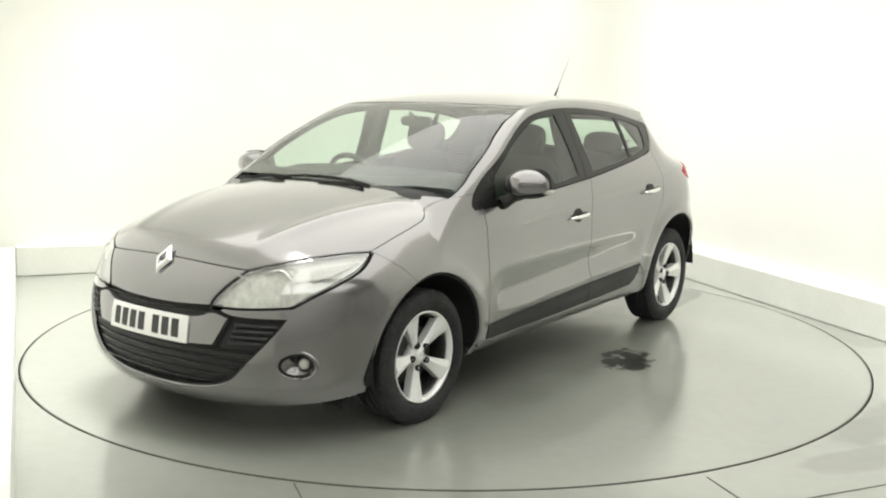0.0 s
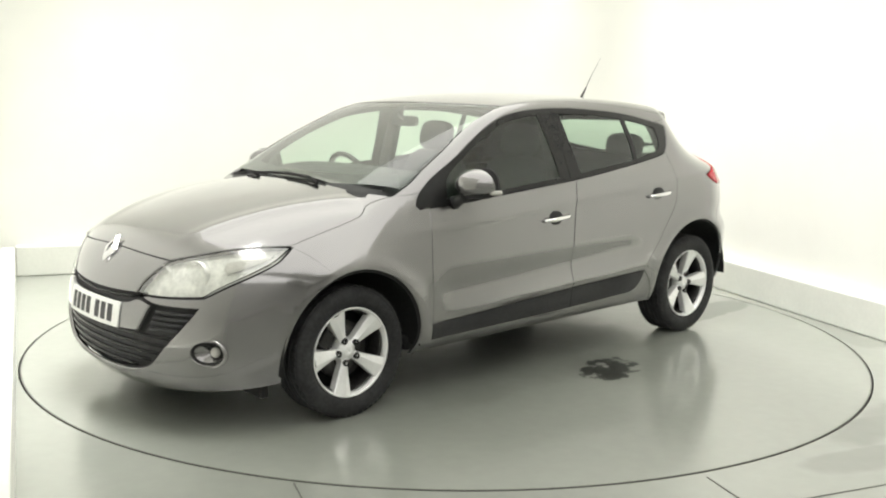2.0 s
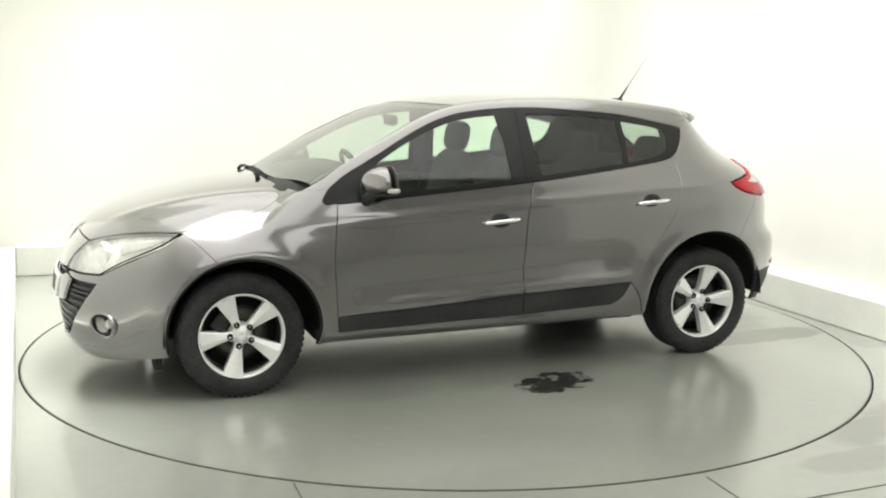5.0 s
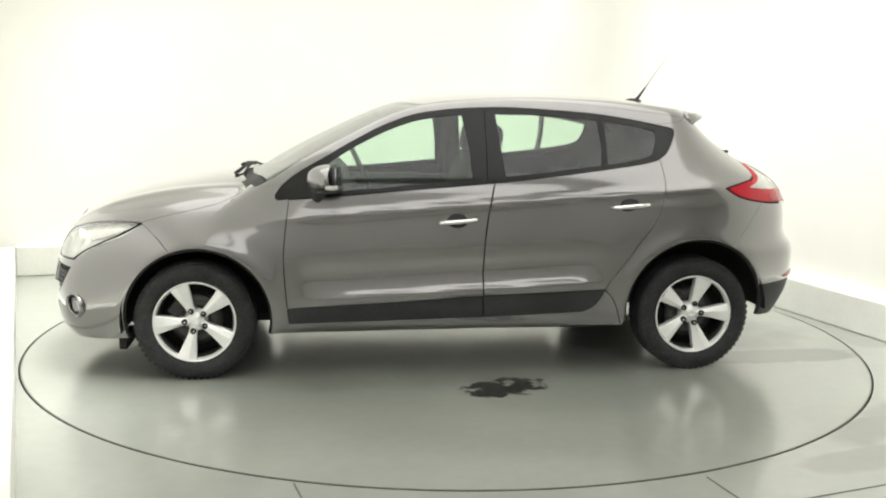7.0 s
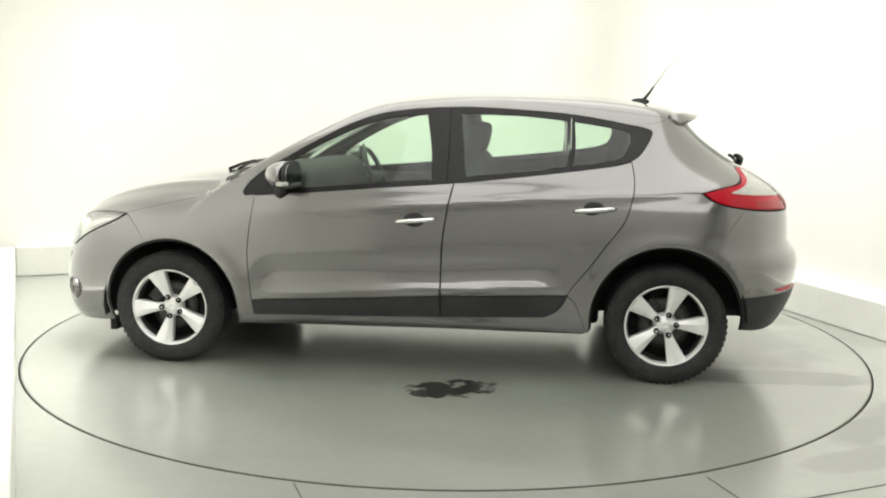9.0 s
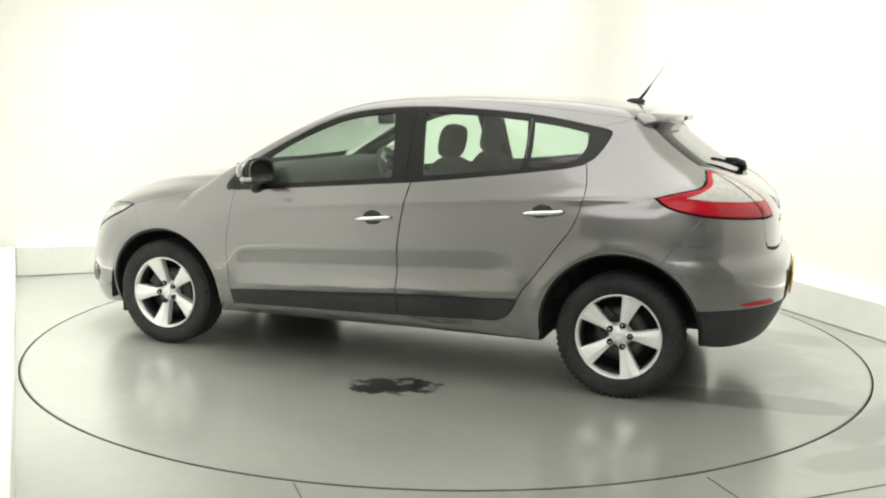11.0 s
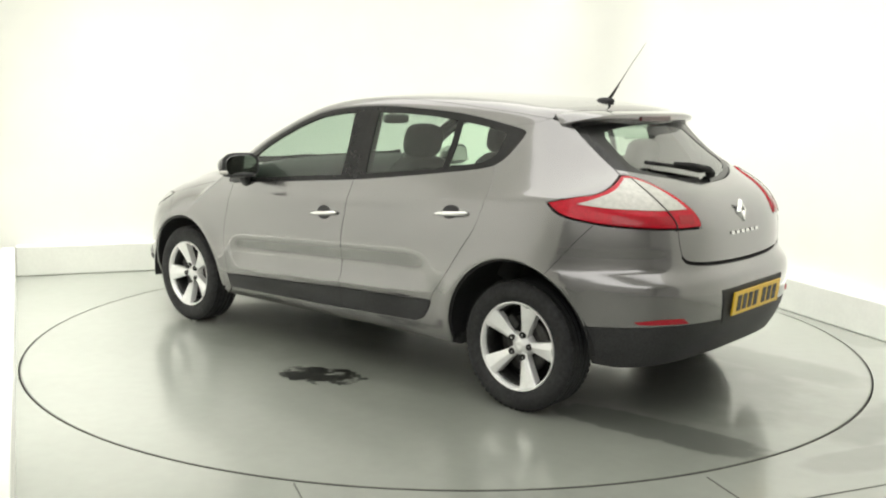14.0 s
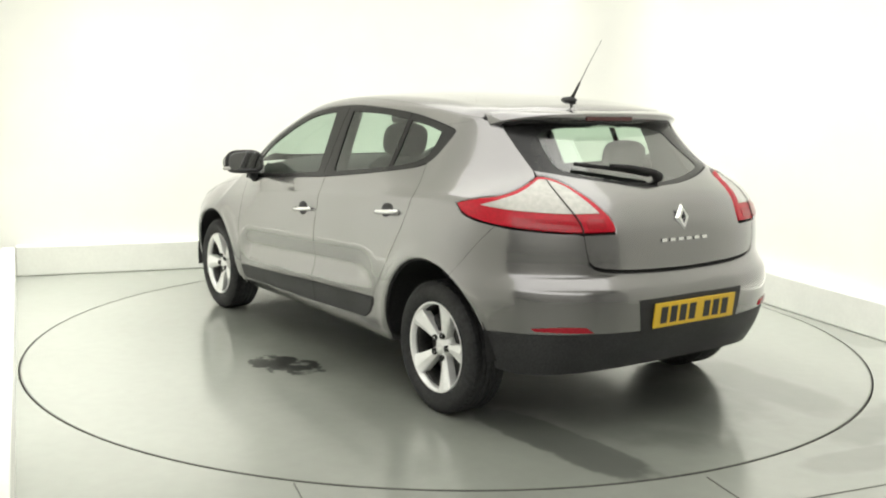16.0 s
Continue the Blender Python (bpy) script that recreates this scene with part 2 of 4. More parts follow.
    tagged(mesh_ob("wall_" + nm, bm, M_UNSEEN_WALL), "plain grey wall out of view, added for the car's reflections", "wall", kind="structure")

# joints in the floor slabs
for a, b in (((-0.565, -2.40), (-0.36, -2.95)), ((1.03, -2.27), (1.25, -2.95)), ((1.10, -2.56), (2.6, -1.95))):
    d = Vector((b[0] - a[0], b[1] - a[1], 0))
    bm = bmesh.new()
    box(bm, 0, d.length, -0.003, 0.003, 0.0005, 0.002, Matrix.Translation((*a, 0)) @ Matrix.Rotation(math.atan2(d.y, d.x), 4, "Z"))
    tagged(mesh_ob("floor_joint", bm, M_JOINT), "dark sealed joint between floor slabs", "joint", kind="structure")

# turntable, turning with the car
bm = bmesh.new()
bmesh.ops.create_circle(bm, cap_ends=True, segments=200, radius=RING - GROOVE, matrix=Matrix.Translation((0, 0, 0.0)))
r = bmesh.ops.extrude_face_region(bm, geom=bm.faces[:])
bmesh.ops.translate(bm, verts=[g for g in r["geom"] if isinstance(g, bmesh.types.BMVert)], vec=(0, 0, -0.05))
bmesh.ops.recalc_face_normals(bm, faces=bm.faces)
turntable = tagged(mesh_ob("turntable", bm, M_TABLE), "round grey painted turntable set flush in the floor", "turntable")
bm = bmesh.new()
p, q = ring_mesh(bm, RING - GROOVE - 0.006, RING - GROOVE + 0.0012, 0.0012)
w = [bm.verts.new((v.co.x, v.co.y, -0.045)) for v in q]
for i in range(len(q)):
    j = (i + 1) % len(q)
    bm.faces.new((q[i], w[i], w[j], q[j]))
tagged(mesh_ob("edge_band", bm, M_JOINT, turntable), "thin dark steel band round the deck")

# ---- the car's form: one smooth body surface on which all panels lie ----
def spline(pts):
    """A natural cubic spline through (x, y) pairs, straight beyond its ends."""
    pts = sorted(pts)
    x, y = np.array(pts, float).T
    n, h = len(x), np.diff(x)
    a, r = np.eye(n), np.zeros(n)
    for i in range(1, n - 1):
        a[i, i - 1:i + 2] = h[i - 1], 2 * (h[i - 1] + h[i]), h[i]
        r[i] = 6 * ((y[i + 1] - y[i]) / h[i] - (y[i] - y[i - 1]) / h[i - 1])
    m = np.linalg.solve(a, r)
    s0 = (y[1] - y[0]) / h[0] - h[0] * m[1] / 6
    s1 = (y[-1] - y[-2]) / h[-1] + h[-1] * m[-2] / 6

    def f(q):
        q = np.asarray(q, float)
        i = np.clip(np.searchsorted(x, q) - 1, 0, n - 2)
        u, w, k = x[i + 1] - q, q - x[i], h[i]
        v = m[i] * u ** 3 / (6 * k) + m[i + 1] * w ** 3 / (6 * k) + (y[i] / k - m[i] * k / 6) * u + (y[i + 1] / k - m[i + 1] * k / 6) * w
        v = np.where(q < x[0], y[0] + s0 * (q - x[0]), v)
        return np.where(q > x[-1], y[-1] + s1 * (q - x[-1]), v)
    return f


HOOD_Z = spline([(2.2, 0.62), (2.12, 0.70), (2.05, 0.758), (1.92, 0.834), (1.75, 0.902), (1.58, 0.951), (1.41, 0.987), (1.24, 1.012), (1.07, 1.032), (0.9, 1.04), (0.5, 1.02)])
GREEN_Z = spline([(1.25, 0.90), (1.07, 1.015), (0.85, 1.145), (0.565, 1.292), (0.431, 1.354), (0.297, 1.406), (0.097, 1.453), (-0.104, 1.474), (-0.438, 1.485), (-0.774, 1.478), (-1.11, 1.455), (-1.28, 1.433), (-1.5, 1.392), (-1.7, 1.34)])
NOSE_X = spline([(0.15, 2.06), (0.20, 2.11), (0.25, 2.14), (0.30, 2.152), (0.36, 2.16), (0.43, 2.158), (0.52, 2.145), (0.61, 2.118), (0.70, 2.088), (0.78, 2.05), (0.9, 1.97)])
TAIL_X = spline([(0.2, -1.95), (0.3, -2.02), (0.37, -2.06), (0.45, -2.088), (0.55, -2.10), (0.63, -2.10), (0.668, -2.088), (0.70, -2.062), (0.75, -2.052), (0.88, -2.045), (0.97, -2.00), (1.04, -1.92), (1.10, -1.81), (1.18, -1.68), (1.27, -1.552), (1.36, -1.455), (1.5, -1.29)])
SIDE_MID = spline([(0.12, 0.63), (0.20, 0.748), (0.28, 0.821), (0.40, 0.850), (0.50, 0.8605), (0.56, 0.8635), (0.64, 0.8605), (0.72, 0.8545), (0.80, 0.8475), (0.88, 0.8385), (0.96, 0.8245), (1.02, 0.808), (1.08, 0.785), (1.25, 0.714), (1.40, 0.645), (1.50, 0.595)])
SIDE_FRONT = spline([(0.12, 0.75), (0.20, 0.80), (0.30, 0.838), (0.45, 0.858), (0.60, 0.862), (0.70, 0.850), (0.78, 0.822), (0.86, 0.782), (0.94, 0.73), (1.05, 0.65), (1.2, 0.54)])
SIDE_REAR = spline([(0.12, 0.75), (0.20, 0.80), (0.30, 0.835), (0.45, 0.858), (0.60, 0.870), (0.75, 0.876), (0.86, 0.868), (0.95, 0.845), (1.02, 0.815), (1.08, 0.785), (1.25, 0.705), (1.40, 0.63), (1.50, 0.58)])
WHEEL_X, WHEEL_Y, TYRE_R = 1.3205, 0.777, 0.314


def ease(x, a, b):
    u = np.clip((x - a) / (b - a), 0, 1)
    return u * u * (3 - 2 * u)


def smax(a, b, k):
    h = np.clip(0.5 + 0.5 * (a - b) / k, 0, 1)
    return b + (a - b) * h + k * h * (1 - h)


def side_y(x, z):
    f, r = ease(x, 0.55, 1.35), ease(-x, 0.5, 1.3)
    s = SIDE_MID(z) * (1 - f - r) + SIDE_FRONT(z) * f + SIDE_REAR(z) * r
    s = s - 0.13 * np.clip((x - 1.35) / 0.6, 0, 2) ** 2 - 0.10 * np.clip((-1.35 - x) / 0.6, 0, 2) ** 2
    s = s - 0.022 * ease(z, 1.0, 1.4) * ease(-x, 0.3, 1.5)
    # the rear pillars turn in towards the rear screen
    s = s - (0.7 + 8.5 * np.clip(z - 1.1, -0.08, 0.28)) * ease(z, 0.74, 1.16) * np.clip(-1.2 - x, 0, 0.6) ** 2
    for cx, cz, rad in ((1.3, 0.315, 0.385), (-1.315, 0.335, 0.405)):
        d = np.hypot(x - cx, z - cz)
        s = s + 0.013 * np.exp(-((d - rad) / 0.05) ** 2) * ease(z, 0.2, 0.4)
    # the scoop in the lower half of the doors
    s = s - 0.022 * np.exp(-((z - (0.560 - 0.045 * x)) / 0.072) ** 2) * ease(x, -0.86, -0.62) * ease(-x, -0.87, -0.72)
    # the shoulder line and the crease along the foot of the doors
    s = s + 0.007 * np.exp(-((z - (0.895 - 0.075 * x)) / 0.026) ** 2) * ease(x, -1.6, -1.3) * ease(-x, -1.2, -0.6)
    return s + 0.013 * np.exp(-((z - (0.452 - 0.052 * x)) / 0.026) ** 2) * ease(x, -0.9, -0.6) * ease(-x, -0.85, -0.5)


def top_z(x, y):
    y2 = y * y
    crease = 0.010 * np.exp(-((np.abs(y) - (0.40 + 0.22 * (1.9 - x))) / 0.048) ** 2) * ease(x, 1.0, 1.2) * ease(-x, -2.0, -1.75)
    hood = HOOD_Z(x + 0.10 * y2) - 0.085 * y2 - 0.26 * y2 * y2 + crease
    green = GREEN_Z(x + 0.07 * y2 * ease(x, 0.0, 0.5)) - (0.09 - 0.02 * ease(x, 0.0, 0.5)) * y2
    return np.maximum(hood, green)


def solid(x, y, z):
    """Below zero inside the car's body, above zero outside."""
    a = np.abs(y) / 1.050
    y = y / 1.050
    k = 0.055 - 0.005 * ease(x, 0.0, 0.4) + 0.06 * ease(x, 1.0, 1.4)
    g = smax(a - side_y(x, z), z - top_z(x, y), k)
    g = smax(g, x - (NOSE_X(z) - 0.27 * a ** 2 - 0.42 * a ** 4), 0.10)
    back = 0.018 + 0.018 * ease(z, 0.60, 0.85) * ease(-z, -1.40, -1.15)
    return smax(g, (TAIL_X(z) + back + (0.09 - 1.5 * back) * a ** 2 + (0.62 + 0.10 * ease(z, 0.62, 0.78)) * a ** 4) - x, 0.035 + 0.085 * ease(-z, -1.1, -0.9))


AXIS_F, AXIS_R = 1.1, -1.0


def on_body(u, v, way):
    """Points of the body surface: way 'side' takes x, z; 'top' x, y; 'front' and 'rear' an angle in degrees off the nose or tail and z."""
    u, v = np.asarray(u, float), np.asarray(v, float)
    zero = np.zeros_like(u)
    if way == "side":
        at = lambda s: (u, s, v)
        lo, hi = zero, zero + 1.3
    elif way == "top":
        at = lambda s: (u, v, s)
        lo, hi = zero + 0.5, zero + 2.0
    else:
        ph, ax, sg = np.radians(u), (AXIS_F if way == "front" else AXIS_R), (1 if way == "front" else -1)
        at = lambda s: (ax + sg * s * np.cos(ph), s * np.sin(ph), v)
        lo, hi = zero + 0.05, zero + 1.8
    for _ in range(36):
        mid = (lo + hi) / 2
        out = solid(*at(mid)) > 0
        lo, hi = np.where(out, lo, mid), np.where(out, mid, hi)
    p = np.stack(at((lo + hi) / 2), -1)
    e = 2e-3
    n = np.stack([solid(*(p + d).T) - solid(*(p - d).T) for d in np.eye(3) * e], -1)
    return p, n / np.maximum(np.linalg.norm(n, axis=1, keepdims=True), 1e-9)


def curve(*pts, n=8):
    """A smooth line through the points."""
    p = [np.array(q, float) for q in pts]
    p = [2 * p[0] - p[1]] + p + [2 * p[-1] - p[-2]]
    out = []
    for a, b, c, d in zip(p, p[1:], p[2:], p[3:]):
        for i in range(n):
            t = i / n
            out.append(0.5 * (2 * b + (c - a) * t + (2 * a - 5 * b + 4 * c - d) * t * t + (3 * b - a - 3 * c + d) * t ** 3))
    return out + [p[-2]]


def arc(cx, cz, r, a0, a1, n=24, squash=1.0):
    return [np.array((cx + r * math.cos(radians(a0 + (a1 - a0) * i / n)), cz + squash * r * math.sin(radians(a0 + (a1 - a0) * i / n)))) for i in range(n + 1)]


def outline(*runs):
    """One closed outline from runs of points, without doubles, counterclockwise."""
    out = []
    for run in runs:
        for q in (run if isinstance(run, list) else [run]):
            q = np.array(q, float)
            if not out or np.abs(q - out[-1]).max() > 1e-4:
                out.append(q)
    if np.abs(out[0] - out[-1]).max() < 1e-4:
        out.pop()
    area = sum(a[0] * b[1] - a[1] * b[0] for a, b in zip(out, out[1:] + out[:1]))
    return out if area > 0 else out[::-1]


def shrink(poly, d, su=1.0):
    """Moves an outline inwards by d metres; su: metres for one unit of the first axis."""
    n, out = len(poly), []
    for i in range(n):
        a, b, c = poly[i - 1] * (su, 1), poly[i] * (su, 1), poly[(i + 1) % n] * (su, 1)
        e, f = b - a, c - b
        e, f = e / (np.hypot(*e) + 1e-9), f / (np.hypot(*f) + 1e-9)
        m = np.array((-e[1] - f[1], e[0] + f[0]))
        m = m / max(np.hypot(*m), 0.4)
        out.append((b + m * d) / (su, 1))
    return out


def panel(name, poly, way, mat, parent, label="", cell=0.035, gap=0.0032, lift=0.0, rim=0.014, flange=0.014, mirror=False, both=True):
    """A panel of the body: an outline filled, laid on the surface, with a folded edge and a dark seal behind its joint."""
    su = 1.0 if way in ("side", "top") else 0.0165
    poly = shrink(outline(poly), gap, su)
    dense = []
    for a, b in zip(poly, poly[1:] + poly[:1]):
        k = max(1, int(math.ceil(np.hypot(*((b - a) * (su, 1))) / cell)))
        dense += [a + (b - a) * i / k for i in range(k)]
    bm = bmesh.new()
    bm.faces.new([bm.verts.new((q[0], q[1], 0)) for q in dense])
    lo, hi = np.min(dense, 0), np.max(dense, 0)
    for ax, size in ((0, cell / su), (1, cell)):
        for i in range(int(lo[ax] / size), int(hi[ax] / size) + 1):
            co, no = [0, 0, 0], [0, 0, 0]
            co[ax], no[ax] = i * size + 1.7e-4, 1
            bmesh.ops.bisect_plane(bm, geom=bm.verts[:] + bm.edges[:] + bm.faces[:], dist=1e-5, plane_co=co, plane_no=no)
    bmesh.ops.triangulate(bm, faces=[f for f in bm.faces if len(f.verts) > 4])
    bm.verts.ensure_lookup_table()
    uv = np.array([v.co[:2] for v in bm.verts])
    p, n = on_body(uv[:, 0], uv[:, 1], way)
    p = p + n * lift
    flip = 1 if way in ("top", "front") else -1
    for v, q in zip(bm.verts, p):
        v.co = q
    if flip < 0:
        bmesh.ops.reverse_faces(bm, faces=bm.faces[:])
    normals = [Vector(q) for q in n]
    bound = [e for e in bm.edges if len(e.link_faces) == 1]
    if rim:
        side = {}
        for e in bound:
            f = e.link_faces[0]
            c = f.calc_center_median()
            for v in e.verts:
                nv = normals[v.index]
                d = (e.verts[1].co - e.verts[0].co).cross(nv)
                if d.dot(e.verts[0].co - c) < 0:
                    d = -d
                side[v] = side.get(v, Vector()) + (d.normalized() if d.length > 1e-9 else Vector())
        low, wing = {}, {}
        for v, d in side.items():
            d = d.normalized() if d.length > 1e-6 else Vector((0, 0, 0))
            low[v] = bm.verts.new(v.co - normals[v.index] * rim)
            normals.append((d + normals[v.index] * 0.2).normalized())
            wing[v] = bm.verts.new(v.co - normals[v.index] * (rim + 0.001) + d * flange)
            normals.append(normals[v.index].copy())
        bm.verts.index_update()
        for e in bound:
            loop = e.link_loops[0]
            a, b = loop.vert, loop.link_loop_next.vert
            bm.faces.new((b, a, low[a], low[b]))
            if flange:
                bm.faces.new((low[b], low[a], wing[a], wing[b])).material_index = 1
    me = bpy.data.meshes.new(name)
    bm.to_mesh(me)
    bm.free()
    for m in (mat, M_SEAL):
        me.materials.append(m)
    me.polygons.foreach_set("use_smooth", [True] * len(me.polygons))
    me.normals_split_custom_set_from_vertices([tuple(q) for q in normals])
    ob = new(name, me)
    ob.parent = parent
    if label:
        tagged(ob, label)
    made = [ob]
    if mirror:
        tw = bpy.data.meshes.new(name)
        tw.from_pydata([(v.co.x, -v.co.y, v.co.z) for v in me.vertices], [], [tuple(reversed(q.vertices)) for q in me.polygons])
        for m in (mat, M_SEAL):
            tw.materials.append(m)
        tw.polygons.foreach_set("material_index", [q.material_index for q in me.polygons])
        tw.polygons.foreach_set("use_smooth", [True] * len(tw.polygons))
        tw.normals_split_custom_set_from_vertices([(q.x, -q.y, q.z) for q in normals])
        ob2 = new(name, tw)
        ob2.parent = parent
        if label:
            tagged(ob2, label)
        made.append(ob2)
    return made


# ---- the car ----
car = tagged(new("car"), "grey metallic five-door hatchback on silver five-spoke alloys", "car")

# lamp outlines: angle off the nose or tail in degrees, z
LAMP_F = outline(curve((19.3, 0.592), (25, 0.590), (31, 0.594), (38.0, 0.603)), curve((38.0, 0.603), (42.8, 0.652), (48.5, 0.700), (54.0, 0.748), (58.0, 0.800)), curve((58.0, 0.802), (50, 0.802), (42, 0.790), (34.5, 0.766), (27.4, 0.737)), curve((27.4, 0.737), (23.4, 0.68), (20.7, 0.632), (19.3, 0.592)))
LAMP_R = outline(curve((61.4, 0.996), (58.8, 0.958), (54.8, 0.934), (48.0, 0.915), (38.0, 0.901), (29.0, 0.895), (22.3, 0.896)), curve((22.3, 0.896), (22.4, 0.925), (23.5, 0.962)), curve((23.5, 0.962), (27.3, 1.025), (33.0, 1.083), (38.0, 1.110), (41.0, 1.112)), curve((41.0, 1.112), (45.3, 1.067), (49.5, 1.038), (55.8, 1.020), (61.4, 0.996)))
GLASS_SIDE = curve((42.0, 1.140), (46.0, 1.20), (51.0, 1.27), (55.0, 1.325))


def seen(line, way, plane):
    """The same line on the body in another view: 'side' as x, z; 'top' as x, y."""
    q, _ = on_body([k[0] for k in line], [k[1] for k in line], way)
    return [np.array((a, c) if plane == "side" else (a, b)) for a, b, c in q]


def angles(line, way):
    """A line of the side view as angles off the nose or tail and z."""
    q, _ = on_body([k[0] for k in line], [k[1] for k in line], "side")
    ax, sg = (AXIS_F, 1) if way == "front" else (AXIS_R, -1)
    return [np.array((math.degrees(math.atan2(b, sg * (a - ax))), c)) for a, b, c in q]


LAMP_TIP_F = seen([(58.0, 0.803)], "front", "side")[0]
LAMP_UP_F = curve((26.6, 0.738), (34.5, 0.7675), (42, 0.7915), (50, 0.8035), (58.0, 0.804))
LAMP_LOW_R = curve((50.0, 0.915), (55.0, 0.930), (59.3, 0.955), (62.0, 0.996))
LAMP_UP_R = curve((62.0, 0.996), (56.0, 1.025), (49.7, 1.043), (45.6, 1.071), (41.3, 1.117))

# outlines in the side view: x forward, z up
BELT = curve((0.90, 0.922), (0.72, 0.938), (0.60, 0.948), (0.193, 0.983), (-0.243, 1.020), (-0.533, 1.053), (-0.823, 1.090), (-1.02, 1.118))
WIN_REAR = curve((-1.02, 1.118), (-1.10, 1.138), (-1.152, 1.168), (-1.190, 1.218), (-1.218, 1.272), (-1.220, 1.296), (-1.195, 1.309), (-1.13, 1.323))
WIN_TOP = curve((-1.13, 1.323), (-0.983, 1.350), (-0.834, 1.372), (-0.685, 1.386), (-0.448, 1.400), (-0.271, 1.405), (-0.093, 1.400), (0.054, 1.387), (0.201, 1.362), (0.349, 1.310), (0.497, 1.236), (0.645, 1.152), (0.795, 1.066), (0.88, 1.0))
WIN_NOSE = curve((0.88, 1.0), (0.905, 0.965), (0.915, 0.94), (0.90, 0.922))
RAIL = curve((1.0, 0.99), (0.90, 1.045), (0.810, 1.105), (0.64, 1.205), (0.51, 1.275), (0.356, 1.348), (0.206, 1.398), (0.056, 1.421), (-0.095, 1.434), (-0.245, 1.440), (-0.456, 1.437), (-0.697, 1.424), (-1.0, 1.396), (-1.152, 1.380), (-1.31, 1.360))
DOOR_F = curve((0.845, 0.930), (0.862, 0.785), (0.873, 0.638), (0.866, 0.490), (0.853, 0.340), (0.846, 0.288))
SPLIT = curve((-0.214, 1.017), (-0.186, 0.889), (-0.165, 0.743), (-0.157, 0.595), (-0.156, 0.447), (-0.160, 0.311))
DOOR_R = curve((-1.118, 1.142), (-1.132, 1.048), (-1.123, 0.961), (-1.086, 0.844), (-1.004, 0.726), (-0.908, 0.591), (-0.838, 0.501), (-0.811, 0.456))
STRIP = curve((0.862, 0.370), (0.333, 0.398), (-0.107, 0.425), (-0.400, 0.438), (-0.811, 0.456))
DOOR_FOOT = curve((0.846, 0.288), (0.35, 0.299), (-0.107, 0.311), (-0.697, 0.334))
DOOR_HEEL = curve((-0.697, 0.334), (-0.755, 0.365), (-0.79, 0.41), (-0.811, 0.456))
SILL_FOOT = curve((0.93, 0.225), (0.5, 0.226), (-0.258, 0.237), (-0.92, 0.25))
ARCH_F = arc(1.303, 0.315, 0.372, 194, 70)
ARCH_FB = arc(1.303, 0.315, 0.372, 70, -16)
ARCH_R = arc(-1.318, 0.335, 0.392, -12, 118)
ARCH_RB = arc(-1.318, 0.335, 0.392, 118, 160, 10)
ARCH_RV = arc(-1.318, 0.335, 0.392, 160, 186, 6)
HOOD_SIDE = curve(tuple(LAMP_TIP_F), (1.45, 0.838), (1.30, 0.872), (1.18, 0.905), (1.06, 0.968), (1.0, 0.99))


WING_CUT = curve(tuple(ARCH_F[-1]), (1.475, 0.715), (1.53, 0.765), tuple(LAMP_TIP_F))
TAIL_TIP = seen(LAMP_LOW_R[:1], 'rear', 'side')[0]
TAIL_CUT = curve(tuple(ARCH_R[-1]), tuple(ARCH_R[-1] * 0.66 + TAIL_TIP * 0.34), tuple(ARCH_R[-1] * 0.33 + TAIL_TIP * 0.67), tuple(TAIL_TIP))


def cut(line, t, axis=0):
    """Splits a line of points where its coordinate passes t."""
    i = next(k for k in range(len(line) - 1) if (line[k][axis] - t) * (line[k + 1][axis] - t) <= 0)
    a, b = line[i], line[i + 1]
    m = a + (b - a) * ((t - a[axis]) / (b[axis] - a[axis] + 1e-12))
    return line[:i + 1] + [m], [m] + line[i + 1:]


BELT_A, BELT_BC = cut(BELT, 0.845)
BELT_B, BELT_C = cut(BELT_BC, -0.214)
STRIP_A, STRIP_B = cut(STRIP, -0.157)
FOOT_A, FOOT_B = cut(DOOR_FOOT, -0.160)
SPLIT_A, SPLIT_B = cut(SPLIT, STRIP_A[-1][1], 1)
DOORF_A, DOORF_B = cut(DOOR_F, 0.370, 1)
REAR_LOW = WIN_REAR[:9]

WING = outline(BELT_A[::-1], DOOR_F, curve((0.846, 0.288), (0.93, 0.225)), ARCH_F, WING_CUT, HOOD_SIDE, curve((1.0, 0.99), (0.95, 0.99), (0.88, 1.0)), WIN_NOSE)
FRONT_DOOR = outline(DOORF_A, STRIP_A, SPLIT_A[::-1], BELT_B[::-1])
REAR_DOOR = outline(SPLIT_A, STRIP_B, DOOR_R[::-1], REAR_LOW[::-1], BELT_C[::-1])
panel("front_wing", WING, "side", M_PAINT, car, mirror=True, cell=0.024, gap=0.0012)
fd = panel("front_door", FRONT_DOOR, "side", M_PAINT, car, mirror=True, gap=0.0042, cell=0.024)
rd = panel("rear_door", REAR_DOOR, "side", M_PAINT, car, mirror=True, gap=0.0042, cell=0.024)
for (a, b), line in ((fd, outline(STRIP_A, SPLIT_B, FOOT_A[::-1], DOORF_B[::-1])), (rd, outline(STRIP_B, DOOR_HEEL[::-1], FOOT_B[::-1], SPLIT_B[::-1]))):
    s = panel("door_strip", line, "side", M_TRIM, None, "matt black rubbing strip", lift=0.004, mirror=True)
    s[0].parent, s[1].parent = a, b
panel("sill", outline(DOOR_FOOT, DOOR_HEEL, curve((-0.811, 0.456), (-0.86, 0.40), (-0.92, 0.25)), SILL_FOOT[::-1], curve((0.93, 0.225), (0.846, 0.288))), "side", M_PAINT, car, mirror=True, lift=-0.004)
